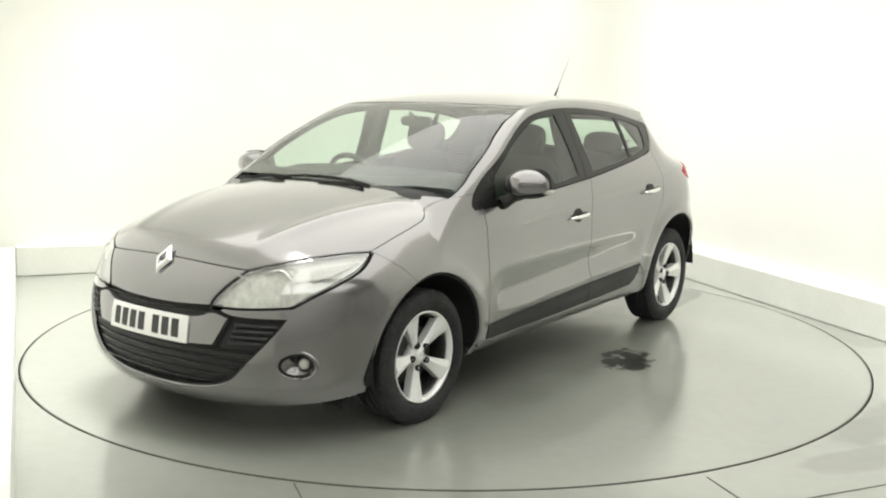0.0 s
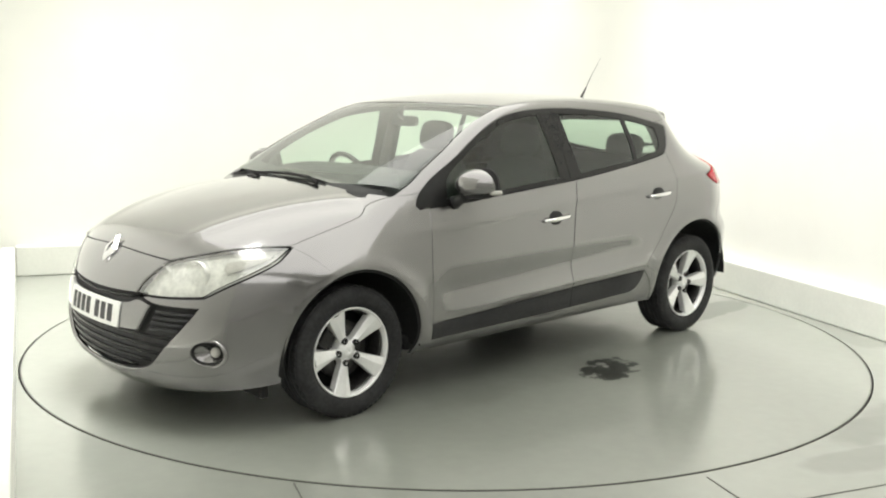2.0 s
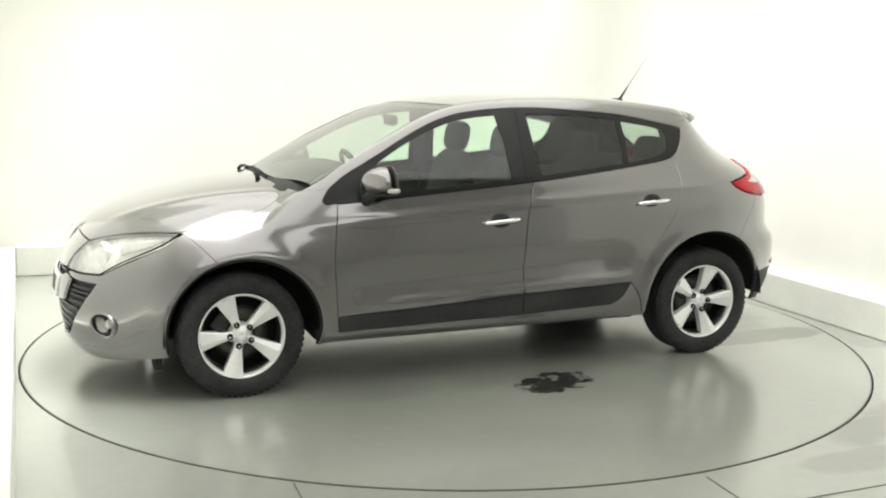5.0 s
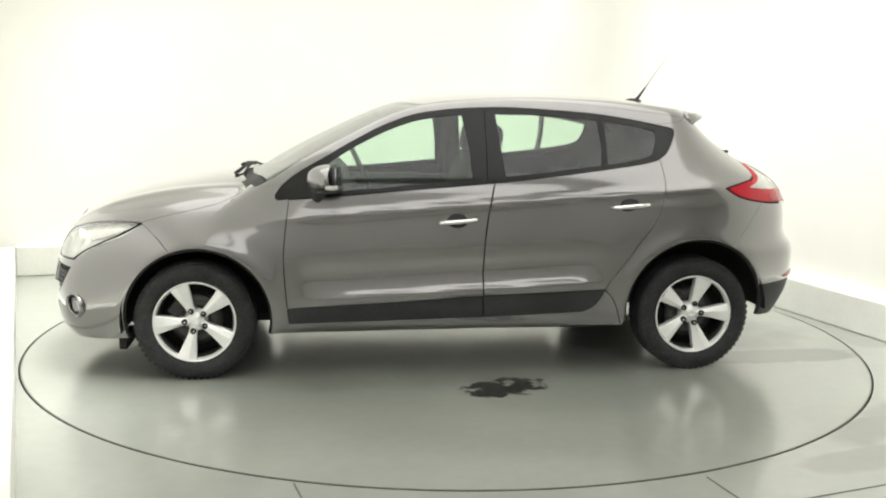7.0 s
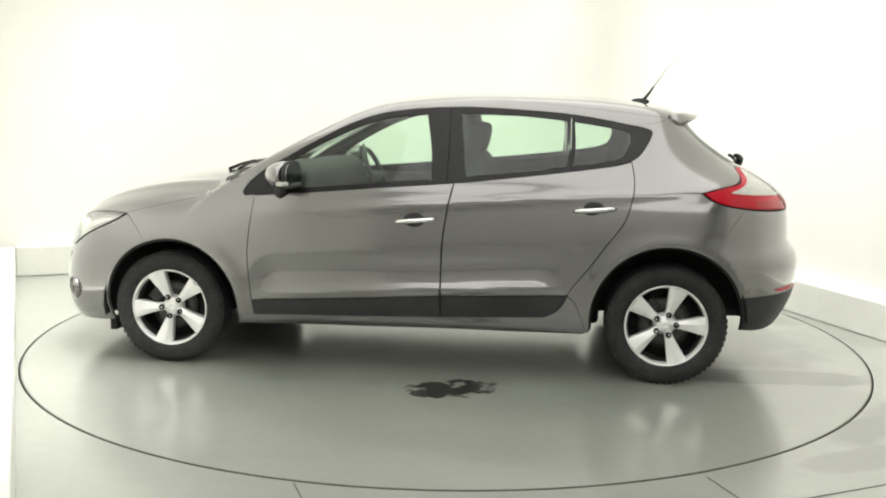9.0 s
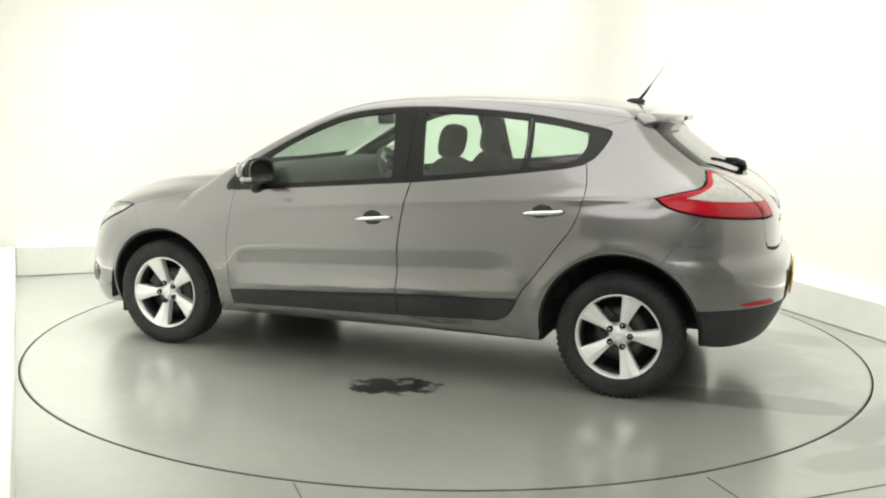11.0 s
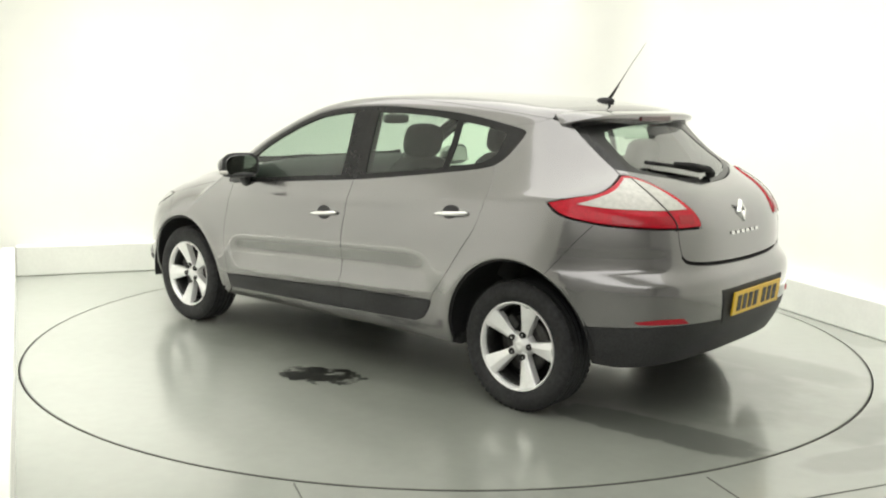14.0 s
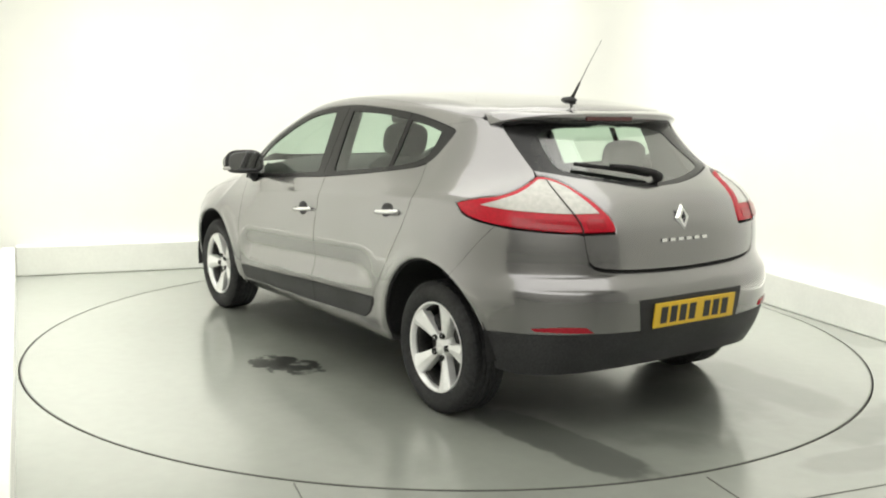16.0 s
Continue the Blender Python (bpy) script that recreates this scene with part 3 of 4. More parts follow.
panel("roof_rail", outline(RAIL, curve((-1.31, 1.36), (-1.25, 1.34), (-1.13, 1.323)), WIN_TOP, curve((0.88, 1.0), (0.95, 0.99), (1.0, 0.99))), "side", M_PAINT, car, mirror=True, gap=0.001, cell=0.013)
SIDE_GLASS = seen(GLASS_SIDE, "rear", "side")
QUARTER = outline(DOOR_R, curve((-0.811, 0.456), (-0.86, 0.40), (-0.92, 0.25)), ARCH_R[1:], TAIL_CUT, seen(LAMP_LOW_R, "rear", "side"), seen(LAMP_UP_R, "rear", "side"),
                  SIDE_GLASS, curve(tuple(SIDE_GLASS[-1]), (-1.31, 1.36)), curve((-1.31, 1.36), (-1.25, 1.34), (-1.13, 1.323)), WIN_REAR[::-1])
panel("rear_quarter", QUARTER, "side", M_PAINT, car, mirror=True, cell=0.019, gap=0.0014)

# side windows: a black surround, three panes let into it
GLASS_F = outline(curve((0.735, 0.965), (0.45, 0.985), (0.15, 1.012), (-0.10, 1.035)), curve((-0.10, 1.035), (-0.085, 1.20), (-0.055, 1.365)), curve((-0.055, 1.365), (0.06, 1.355), (0.2, 1.33), (0.349, 1.276), (0.497, 1.203), (0.63, 1.125)), curve((0.63, 1.125), (0.71, 1.06), (0.735, 0.965)))
GLASS_R = outline(curve((-0.275, 1.052), (-0.5, 1.075), (-0.79, 1.11)), curve((-0.79, 1.11), (-0.80, 1.22), (-0.79, 1.345)), curve((-0.79, 1.345), (-0.6, 1.363), (-0.42, 1.371), (-0.235, 1.372)), curve((-0.235, 1.372), (-0.255, 1.2), (-0.275, 1.052)))
GLASS_Q = outline(curve((-0.825, 1.115), (-0.93, 1.131), (-1.02, 1.148)), curve((-1.02, 1.148), (-1.075, 1.172), (-1.105, 1.225), (-1.110, 1.292)), curve((-1.110, 1.292), (-0.98, 1.319), (-0.825, 1.341)), curve((-0.825, 1.341), (-0.832, 1.22), (-0.825, 1.115)))


def strip_between(outer, inner):
    """An outline with a hole, as one polygon with a slit."""
    outer, inner = outline(outer), outline(inner)
    i, j = min(((i, j) for i in range(len(outer)) for j in range(len(inner))), key=lambda k: np.hypot(*(outer[k[0]] - inner[k[1]])))
    return outer[i:] + outer[:i + 1] + (inner[j:] + inner[:j + 1])[::-1]


BP = -0.178
TOP_F, TOP_R = cut(WIN_TOP[::-1], BP)
BEL_F, BEL_R = cut(BELT, BP)
FRAME_F = outline(BEL_F, TOP_F[::-1], WIN_NOSE)
top_r, top_q = cut(TOP_R, -0.808)
bel_r, bel_q = cut(BEL_R, -0.808)
FRAME_M = outline(bel_r, top_r[::-1])
FRAME_Q = outline(bel_q, WIN_REAR, top_q[::-1])
for name, frame_line, pane_line, par in (("front_window", FRAME_F, GLASS_F, fd), ("rear_window", FRAME_M, GLASS_R, rd), ("quarter_window", FRAME_Q, GLASS_Q, None)):
    fr = panel("window_surround", strip_between(shrink(outline(frame_line), 0.003), pane_line), "side", M_GLOSSBLACK, car, "gloss black window surround", gap=0.0, lift=-0.006, rim=0.012, flange=0, mirror=True)
    gl = panel("window_pane", pane_line, "side", M_GLASS, None, "green-tinted window glass", gap=-0.003, lift=-0.011, rim=0, mirror=True)
    gl[0].parent, gl[1].parent = fr

# bonnet, windscreen, roof in the view from above: x forward, y to the car's own left
def edge_y(run, lift=0.0):
    p, _ = on_body([q[0] for q in run], [q[1] for q in run], "side")
    return [np.array((a, b)) for a, b, _ in p]


hood_edge = edge_y(HOOD_SIDE)[:-3]
HOODLINE = curve((0.0, 0.756), (7.0, 0.755), (14.0, 0.750), (20.0, 0.745), (26.6, 0.738))
HOOD_FRONT = seen(HOODLINE + LAMP_UP_F[1:], "front", "top")
HOOD_BACK = curve(tuple(hood_edge[-1]), (1.06, 0.55), (1.10, 0.35), (1.115, 0.0))
half = HOOD_FRONT + hood_edge[1:-1] + HOOD_BACK
panel("bonnet", [q for q in half] + [q * (1, -1) for q in half[::-1]][1:-1], "top", M_PAINT, car, cell=0.03)
rail_edge = edge_y(RAIL)
k_head = next(i for i, q in enumerate(RAIL) if q[0] < 0.16)
k_cowl = 3
SCREEN_SIDE = [q - np.array((0, 0.004)) for q in rail_edge[k_cowl:k_head + 1]]
HEADER = curve((0.235, 0.0), (0.225, 0.25), (0.195, 0.45), tuple(SCREEN_SIDE[-1]))
COWL = curve((1.075, 0.0), (1.055, 0.3), (1.0, 0.55), tuple(SCREEN_SIDE[0]))
half = COWL + SCREEN_SIDE + HEADER[::-1]
panel("windscreen", half + [q * (1, -1) for q in half[::-1]][1:-1], "top", M_SCREEN, car, "raked windscreen glass", gap=0.003, lift=-0.004, rim=0)
ROOF_BACK = curve((-1.395, 0.0), (-1.385, 0.25), (-1.35, 0.45), tuple(rail_edge[-1]))
half = HEADER + rail_edge[k_head + 1:] + ROOF_BACK[::-1]
panel("roof", half + [q * (1, -1) for q in half[::-1]][1:-1], "top", M_PAINT, car, cell=0.05, gap=0.001)
panel("roof_lining", half + [q * (1, -1) for q in half[::-1]][1:-1], "top", M_LINER, car, "pale grey roof lining", cell=0.10, gap=0.02, lift=-0.035, rim=0)
# black frit along the screen's foot and head
COWL_IN = curve((0.985, 0.0), (0.965, 0.3), (0.915, 0.55), (0.875, 0.64))
half = COWL + [SCREEN_SIDE[0] * 0.5 + COWL_IN[-1] * 0.5] + COWL_IN[::-1]
panel("screen_border", half + [q * (1, -1) for q in half[::-1]][1:-1], "top", M_GLOSSBLACK, car, "black border at the foot of the windscreen", gap=0.004, lift=-0.008, rim=0)
half = curve((1.20, 0.0), (1.17, 0.35), (1.10, 0.56), (1.05, 0.62)) + curve((0.98, 0.66), (1.03, 0.55), (1.07, 0.3), (1.09, 0.0))
panel("scuttle", half + [q * (1, -1) for q in half[::-1]][1:-1], "top", M_TRIM, car, "black plastic scuttle under the wipers", gap=0.0, lift=-0.018, rim=0)

# the nose: angle off the middle in degrees, z


def ring_of(right_half):
    """A closed outline from its half at positive angles, from bottom middle to top middle."""
    return right_half + [q * (-1, 1) for q in right_half[::-1]]


lamp_in = curve((26.6, 0.734), (22.8, 0.68), (20.1, 0.632), (18.6, 0.592))
SLOT_TOP = curve((0.0, 0.580), (9.0, 0.583), (16.0, 0.590), (21.5, 0.598))
half = SLOT_TOP[:17] + lamp_in[::-1][0:] + HOODLINE[::-1]
panel("nose_panel", ring_of(half), "front", M_PAINT, car)
SLOT_LOW = curve((0.0, 0.540), (9.0, 0.543), (16.0, 0.552), (20.0, 0.572), (22.0, 0.586))
panel("upper_grille", ring_of(SLOT_LOW + SLOT_TOP[::-1]), "front", M_TRIM, car, "narrow black upper grille slot", lift=-0.022, gap=-0.004, rim=0)
MOUTH = curve((0.0, 0.222), (8.0, 0.226), (15.0, 0.238), (21.0, 0.262), (25.0, 0.300), (29.0, 0.38), (33.5, 0.47), (36.2, 0.528), (36.8, 0.545)) + curve((36.8, 0.545), (30.0, 0.546), (25.0, 0.548))
cut_ang = angles(ARCH_FB[::-1], "front")
tip_ang = angles(WING_CUT, "front")
BUMPER_FOOT = curve((0.0, 0.160), (15.0, 0.165), (30.0, 0.178), (45.0, 0.195), tuple(cut_ang[0]))
lampline = curve((19.3, 0.586), (25, 0.584), (31, 0.588), (38.5, 0.597)) + curve((38.5, 0.597), (43.6, 0.645), (49.5, 0.693), (55.0, 0.742), (58.8, 0.798))
half_out = BUMPER_FOOT + cut_ang[1:] + tip_ang[1:-1] + lampline[::-1]
# lower lip and corner in one piece, the plate carrier in the middle
corner = half_out + [np.array((22.5, 0.583))] + curve((21.8, 0.575), (25.0, 0.56), (30.0, 0.5555), (37.4, 0.5555)) + MOUTH[:65][::-1]
skin = shrink(outline(ring_of(corner)), 0.0014, 0.0165)
for s in (1, -1):
    skin = strip_between(skin, [np.array((s * 39.5 + 4.1 * math.cos(2 * math.pi * k / 28), 0.365 + 0.054 * math.sin(2 * math.pi * k / 28))) for k in range(28)])
panel("front_bumper", skin, "front", M_PAINT, car, cell=0.03, gap=0.0, flange=0.012)
panel("lower_grille", ring_of(MOUTH[:66] + curve((36.8, 0.545), (25.0, 0.56), (0.0, 0.56))), "front", M_TRIM, car, "black honeycomb lower grille", lift=-0.030, gap=-0.030, rim=0)
CARRIER = curve((0.0, 0.425), (12.0, 0.427), (20.5, 0.435)) + curve((20.5, 0.435), (22.2, 0.49), (24.0, 0.55)) + curve((24.0, 0.55), (20.0, 0.567), (16.0, 0.547), (9.0, 0.538), (0.0, 0.535))
panel("plate_carrier", ring_of(CARRIER), "front", M_PAINT, car, lift=0.002)

# the tail: angle off the middle, z
GATE_FOOT = curve((0.0, 0.722), (10.0, 0.725), (20.0, 0.733), (26.5, 0.748), (28.8, 0.775))
GATE_SIDE = curve((28.8, 0.775), (29.6, 0.83), (30.0, 0.889))
GLASS_FOOT = curve((0.0, 1.068), (12.0, 1.078), (25.0, 1.102), (36.0, 1.128), (42.0, 1.140))
half = GATE_FOOT + GATE_SIDE + [np.array((22.1, 0.889))] + curve((22.1, 0.889), (22.2, 0.925), (23.3, 0.962)) + curve((23.3, 0.962), (27.1, 1.027), (32.8, 1.087), (38.0, 1.115), (40.9, 1.119)) + GLASS_FOOT[::-1]
tailgate = panel("tailgate", ring_of(half), "rear", M_PAINT, car)[0]
GLASS_HEAD = curve((55.0, 1.325), (38.0, 1.352), (20.0, 1.362), (0.0, 1.366))
inner = curve((0.0, 1.085), (12.0, 1.095), (25.0, 1.12), (33.0, 1.142)) + curve((35.0, 1.16), (38.0, 1.22), (41.0, 1.28)) + curve((40.0, 1.305), (30.0, 1.322), (15.0, 1.333), (0.0, 1.336))
panel("rear_screen_surround", strip_between(ring_of(GLASS_FOOT + GLASS_SIDE + GLASS_HEAD), ring_of(inner)), "rear", M_GLOSSBLACK, tailgate, "gloss black border of the rear screen", gap=0.002, lift=-0.006, rim=0.01, flange=0)
panel("rear_screen", ring_of(inner), "rear", M_REARGLASS, tailgate, "curved green-tinted rear screen", gap=-0.004, lift=-0.009, rim=0)
rb_ang, rv_ang, q_ang = angles(ARCH_RB, "rear"), angles(ARCH_RV, "rear"), angles(TAIL_CUT, "rear")
DARK_TOP = curve((0.0, 0.470), (15.0, 0.472), (30.0, 0.476), tuple(rb_ang[-1]))
half = DARK_TOP + rb_ang[::-1][1:] + q_ang[1:] + curve(tuple(q_ang[-1]), (46.0, 0.906), (38.0, 0.896), (31.0, 0.891)) + GATE_SIDE[::-1][1:-1] + [q - np.array((0, 0.012)) for q in GATE_FOOT[::-1]]
panel("rear_bumper", ring_of(half), "rear", M_PAINT, car, lift=0.001, gap=0.0016)
half = curve((0.0, 0.30), (20.0, 0.295), (40.0, 0.275), tuple(rv_ang[-1])) + rv_ang[::-1][1:] + DARK_TOP[::-1]
panel("rear_valance", ring_of(half), "rear", M_TRIM, car, "matt black lower bumper moulding")
PLATE_WELL = curve((0.0, 0.455), (16.2, 0.455)) + curve((16.2, 0.455), (17.2, 0.612)) + curve((17.2, 0.612), (0.0, 0.616))
panel("plate_recess", ring_of(PLATE_WELL), "rear", M_TRIM, car, "black plate recess", lift=0.006, rim=0.01, flange=0)


# ---- smaller parts of the car ----
def part(name, bm, mat, parent, label="", smooth=True, m=None):
    if m is not None:
        bmesh.ops.transform(bm, matrix=m, verts=bm.verts[:])
    ob = mesh_ob(name, bm, mat, parent, smooth)
    if label:
        tagged(ob, label)
    return ob


def lathe(bm, profile, n=64, close=True):
    """Turns (radius, y) pairs round the y axis."""
    rows = []
    for i in range(n):
        a = 2 * math.pi * i / n
        rows.append([bm.verts.new((r * math.cos(a), y, r * math.sin(a))) for r, y in profile])
    k = len(profile)
    for i in range(n):
        a, b = rows[i], rows[(i + 1) % n]
        for j in range(k if close else k - 1):
            bm.faces.new((a[j], a[(j + 1) % k], b[(j + 1) % k], b[j]))
    bmesh.ops.recalc_face_normals(bm, faces=bm.faces)


def tube(bm, pts, r, n=10):
    """A round bar through the points; r may be one radius or one for each point."""
    pts = [Vector(p) for p in pts]
    rs = r if isinstance(r, (list, tuple)) else [r] * len(pts)
    rings = []
    for i, p in enumerate(pts):
        d = (pts[min(i + 1, len(pts) - 1)] - pts[max(i - 1, 0)]).normalized()
        q = d.to_track_quat("Z", "Y")
        rings.append([bm.verts.new(p + q @ Vector((rs[i] * math.cos(2 * math.pi * k / n), rs[i] * math.sin(2 * math.pi * k / n), 0))) for k in range(n)])
    for a, b in zip(rings, rings[1:]):
        for k in range(n):
            bm.faces.new((a[k], a[(k + 1) % n], b[(k + 1) % n], b[k]))
    bm.faces.new(rings[0][::-1])
    bm.faces.new(rings[-1])
    bmesh.ops.recalc_face_normals(bm, faces=bm.faces)


def slab(bm, poly, y0, y1, bevel=0.0, seg=2):
    """An outline in x, z drawn out from y0 to y1, with its outer rim rounded."""
    a = [bm.verts.new((q[0], y0, q[1])) for q in poly]
    b = [bm.verts.new((q[0], y1, q[1])) for q in poly]
    n = len(poly)
    fa, fb = bm.faces.new(a), bm.faces.new(b[::-1])
    for i in range(n):
        bm.faces.new((a[i], b[i], b[(i + 1) % n], a[(i + 1) % n]))
    bmesh.ops.recalc_face_normals(bm, faces=bm.faces)
    if bevel:
        es = [e for e in bm.edges if all(v in set(b) for v in e.verts)]
        bmesh.ops.bevel(bm, geom=es, offset=bevel, segments=seg, affect="EDGES", profile=0.5)


def pillow(bm, sx, sy, sz, m, power=4.0, n=14):
    """A rounded cushion: a superellipsoid."""
    r = bmesh.ops.create_uvsphere(bm, u_segments=2 * n, v_segments=n, radius=1.0)
    for v in r["verts"]:
        c = v.co
        k = (abs(c.x) ** power + abs(c.y) ** power + abs(c.z) ** power) ** (-1 / power)
        v.co = m @ Vector((c.x * k * sx / 2, c.y * k * sy / 2, c.z * k * sz / 2))


# wheels: built on the car's left, outer face towards +y
def wheel(x, y, turn, flip=False):
    size = 0.967 if x > 0 else 0.985
    hub = new("wheel")
    hub.parent = car
    hub.matrix_basis = pose(x, y, TYRE_R * size) @ (pose(0, 0, 0, 0, 0, 180) if flip else Matrix()) @ pose(0, 0, 0, 0, -turn, 0) @ Matrix.Diagonal((size, 1, size, 1))
    bm = bmesh.new()
    R, b = TYRE_R, 0.100
    prof = [(0.210, 0.075), (0.222, 0.092), (0.240, 0.101), (0.262, 0.104), (0.280, 0.101), (0.292, 0.096), (0.302, 0.088), (0.309, 0.078), (0.3125, 0.064)]
    for c in (0.046, 0.016):
        prof += [(0.3138, c + 0.012), (0.3138, c + 0.004), (0.306, c + 0.003), (0.306, c - 0.003), (0.3138, c - 0.004)]
    full = prof + [(r, -w) for r, w in prof[::-1]]
    lathe(bm, full, 72)
    part("tyre", bm, M_TYRE, hub, "worn black road tyre")
    # shoulder blocks of the tread
    bm = bmesh.new()
    for i in range(60):
        for s in (1, -1):
            box(bm, 0.3085, 0.3145, s * 0.066 - 0.012, s * 0.066 + 0.014, -0.010, 0.010, Matrix.Rotation(2 * math.pi * i / 60, 4, "Y"))
    tagged(part("tread", bm, M_TYRE, hub, smooth=False), kind="stuff")
    bm = bmesh.new()
    lathe(bm, [(0.203, 0.070), (0.2065, 0.088), (0.2135, 0.092), (0.2155, 0.088), (0.214, 0.070), (0.206, 0.062), (0.198, 0.062)], 72)
    part("rim", bm, M_ALLOY, hub)
    # barrel takes the dark steel so the gaps between spokes look shaded
    bm = bmesh.new()
    lathe(bm, [(0.198, 0.061), (0.206, 0.061), (0.200, -0.06), (0.214, -0.09), (0.206, -0.09), (0.19, -0.06), (0.192, 0.05)], 48)
    part("rim_barrel", bm, M_DARKSTEEL_SHADE, hub, "inner barrel of the rim, coloured dark for the shade behind the spokes")
    for k in range(5):
        bm = bmesh.new()
        a = radians(72 * k)
        half = [(0.026, 0.020), (0.05, 0.0205), (0.075, 0.0215), (0.11, 0.029), (0.15, 0.0385), (0.185, 0.047), (0.204, 0.054)]
        ring = []
        secs = []
        for r, w in half:
            dish = 0.052 + 0.030 * (r / 0.2) ** 1.5
            secs.append([bm.verts.new((r, yy, ww)) for ww, yy in ((-w, dish - 0.045), (-w, dish - 0.006), (-w + 0.006, dish), (-0.30 * w, dish + 0.007), (-0.18 * w, dish + 0.0072), (w - 0.006, dish - 0.002), (w, dish - 0.006), (w, dish - 0.045))])
        for s, t in zip(secs, secs[1:]):
            for i in range(7):
                bm.faces.new((s[i], s[i + 1], t[i + 1], t[i]))
        bmesh.ops.recalc_face_normals(bm, faces=bm.faces)
        part("spoke", bm, M_ALLOY, hub, smooth=False, m=Matrix.Rotation(-a, 4, "Y"))
    bm = bmesh.new()
    lathe(bm, [(0.0005, 0.066), (0.026, 0.065), (0.030, 0.060), (0.032, 0.058), (0.044, 0.054), (0.050, 0.046), (0.062, 0.020), (0.062, 0.0), (0.0005, 0.0)], 40)
    part("hub_cap", bm, M_ALLOY, hub)
    # bolts stand proud; their black puts the holes' shade into colour
    for k in range(5):
        bm = bmesh.new()
        a = radians(72 * k)
        lathe(bm, [(0.0005, 0.062), (0.007, 0.062), (0.0075, 0.0675), (0.0150, 0.0685), (0.0160, 0.060), (0.0160, 0.03), (0.0005, 0.03)], 14)
        part("wheel_bolt", bm, M_BOLT, hub, "wheel bolt, black for the shade of its recess", m=Matrix.Translation((0.056 * math.cos(a), 0, 0.056 * math.sin(a))))
    bm = bmesh.new()
    lathe(bm, [(0.06, 0.012), (0.138, 0.012), (0.138, -0.010), (0.06, -0.010)], 48)
    part("brake_disc", bm, M_DISC, hub, "bare steel brake disc")
    bm = bmesh.new()
    box(bm, 0.075, 0.15, -0.04, 0.036, -0.06, 0.06, Matrix.Rotation(radians(-40 + turn), 4, "Y"), 0.01)
    part("brake_caliper", bm, M_DARKSTEEL_SHADE, hub, smooth=False)
    bm = bmesh.new()
    lathe(bm, [(0.0005, -0.03), (0.190, -0.03), (0.190, -0.04), (0.0005, -0.04)], 40)
    part("backing_plate", bm, M_SEAL, hub)
    return hub


for x, a, b in ((WHEEL_X, 67, 20), (-WHEEL_X, 35, 50)):
    wheel(x, WHEEL_Y, a)
    wheel(x, -WHEEL_Y, b, True)

# wheel wells, floor pan
for x, z, r in ((1.303, 0.315, 0.385), (-1.318, 0.335, 0.405)):
    for s in (1, -1):
        bm = bmesh.new()
        arcp = arc(0, 0, r, -10, 187, 28) if x > 0 else arc(0, 0, r, -6, 180, 28)
        a = [bm.verts.new((q[0], s * 0.875, q[1])) for q in arcp]
        b = [bm.verts.new((q[0], s * 0.50, q[1])) for q in arcp]
        for i in range(len(a) - 1):
            bm.faces.new((a[i], a[i + 1], b[i + 1], b[i]))
        bm.faces.new(b)
        part("wheel_arch_liner", bm, M_SEAL, car, "black wheel arch liner", m=Matrix.Translation((x, 0, z)))
bm = bmesh.new()
box(bm, -0.93, 0.95, -0.79, 0.79, 0.225, 0.30, None, 0.03)
box(bm, -1.0, 1.98, -0.49, 0.49, 0.215, 0.34, None, 0.03)
box(bm, -1.86, -1.0, -0.49, 0.49, 0.29, 0.40, None, 0.03)
part("floor_pan", bm, M_SEAL, car, "dark underbody", smooth=False)
for s in (1, -1):
    bm = bmesh.new()
    box(bm, 1.68, 1.72, s * 0.60 - 0.14, s * 0.60 + 0.14, 0.135, 0.20, pose(0, 0, 0), 0.004)
    part("air_deflector", bm, M_SEAL, car, "black rubber air deflector", smooth=False)


# lamps
def lamp_front():
    body = panel("headlamp", LAMP_F, "front", M_REFLECTOR, car, "clear headlamp with silver reflector bowls", lift=-0.028, gap=0.0, rim=0, mirror=True)
    lens = panel("lens", LAMP_F, "front", M_LENS, None, gap=0.001, lift=-0.001, rim=0, mirror=True)
    border = panel("lamp_border", strip_between(shrink(outline(LAMP_F), 0.001, 0.0165), shrink(outline(LAMP_F), 0.0028, 0.0165)), "front", M_GLOSSBLACK, None, gap=0.0, lift=0.000, rim=0.012, flange=0, mirror=True)
    for i in (0, 1):
        lens[i].parent = border[i].parent = body[i]
    for i in (0,):
        s = 1
        for ang, z, r, mat in ((24.5, 0.655, 0.058, M_REFLECTOR), (34.0, 0.680, 0.062, M_REFLECTOR)):
            p, n = on_body([ang], [z], "front")
            p, n = Vector(p[0]), Vector((1, 0.25, 0)).normalized()
            q = n.to_track_quat("Y", "Z").to_matrix().to_4x4()
            bm = bmesh.new()
            lathe(bm, [(0.012, -0.06), (r * 0.55, -0.045), (r * 0.85, -0.02), (r, 0.002), (r + 0.004, 0.002), (r + 0.003, -0.03), (0.012, -0.075)], 32)
            lathe(bm, [(0.0005, -0.02), (0.012, -0.022), (0.015, -0.03), (0.012, -0.06), (0.0005, -0.06)], 16)
            bmesh.ops.transform(bm, matrix=Matrix.Diagonal((1, s, 1, 1)) @ Matrix.Translation(p - n * 0.038) @ q, verts=bm.verts[:])
            bmesh.ops.recalc_face_normals(bm, faces=bm.faces[:])
            part("lamp_bowl", bm, mat, body[i])
        inn = outline(curve((43.0, 0.70), (49.0, 0.735), (54.5, 0.775)), curve((54.5, 0.775), (48.0, 0.768), (42.5, 0.752)), curve((42.5, 0.752), (42.0, 0.72), (43.0, 0.70)))
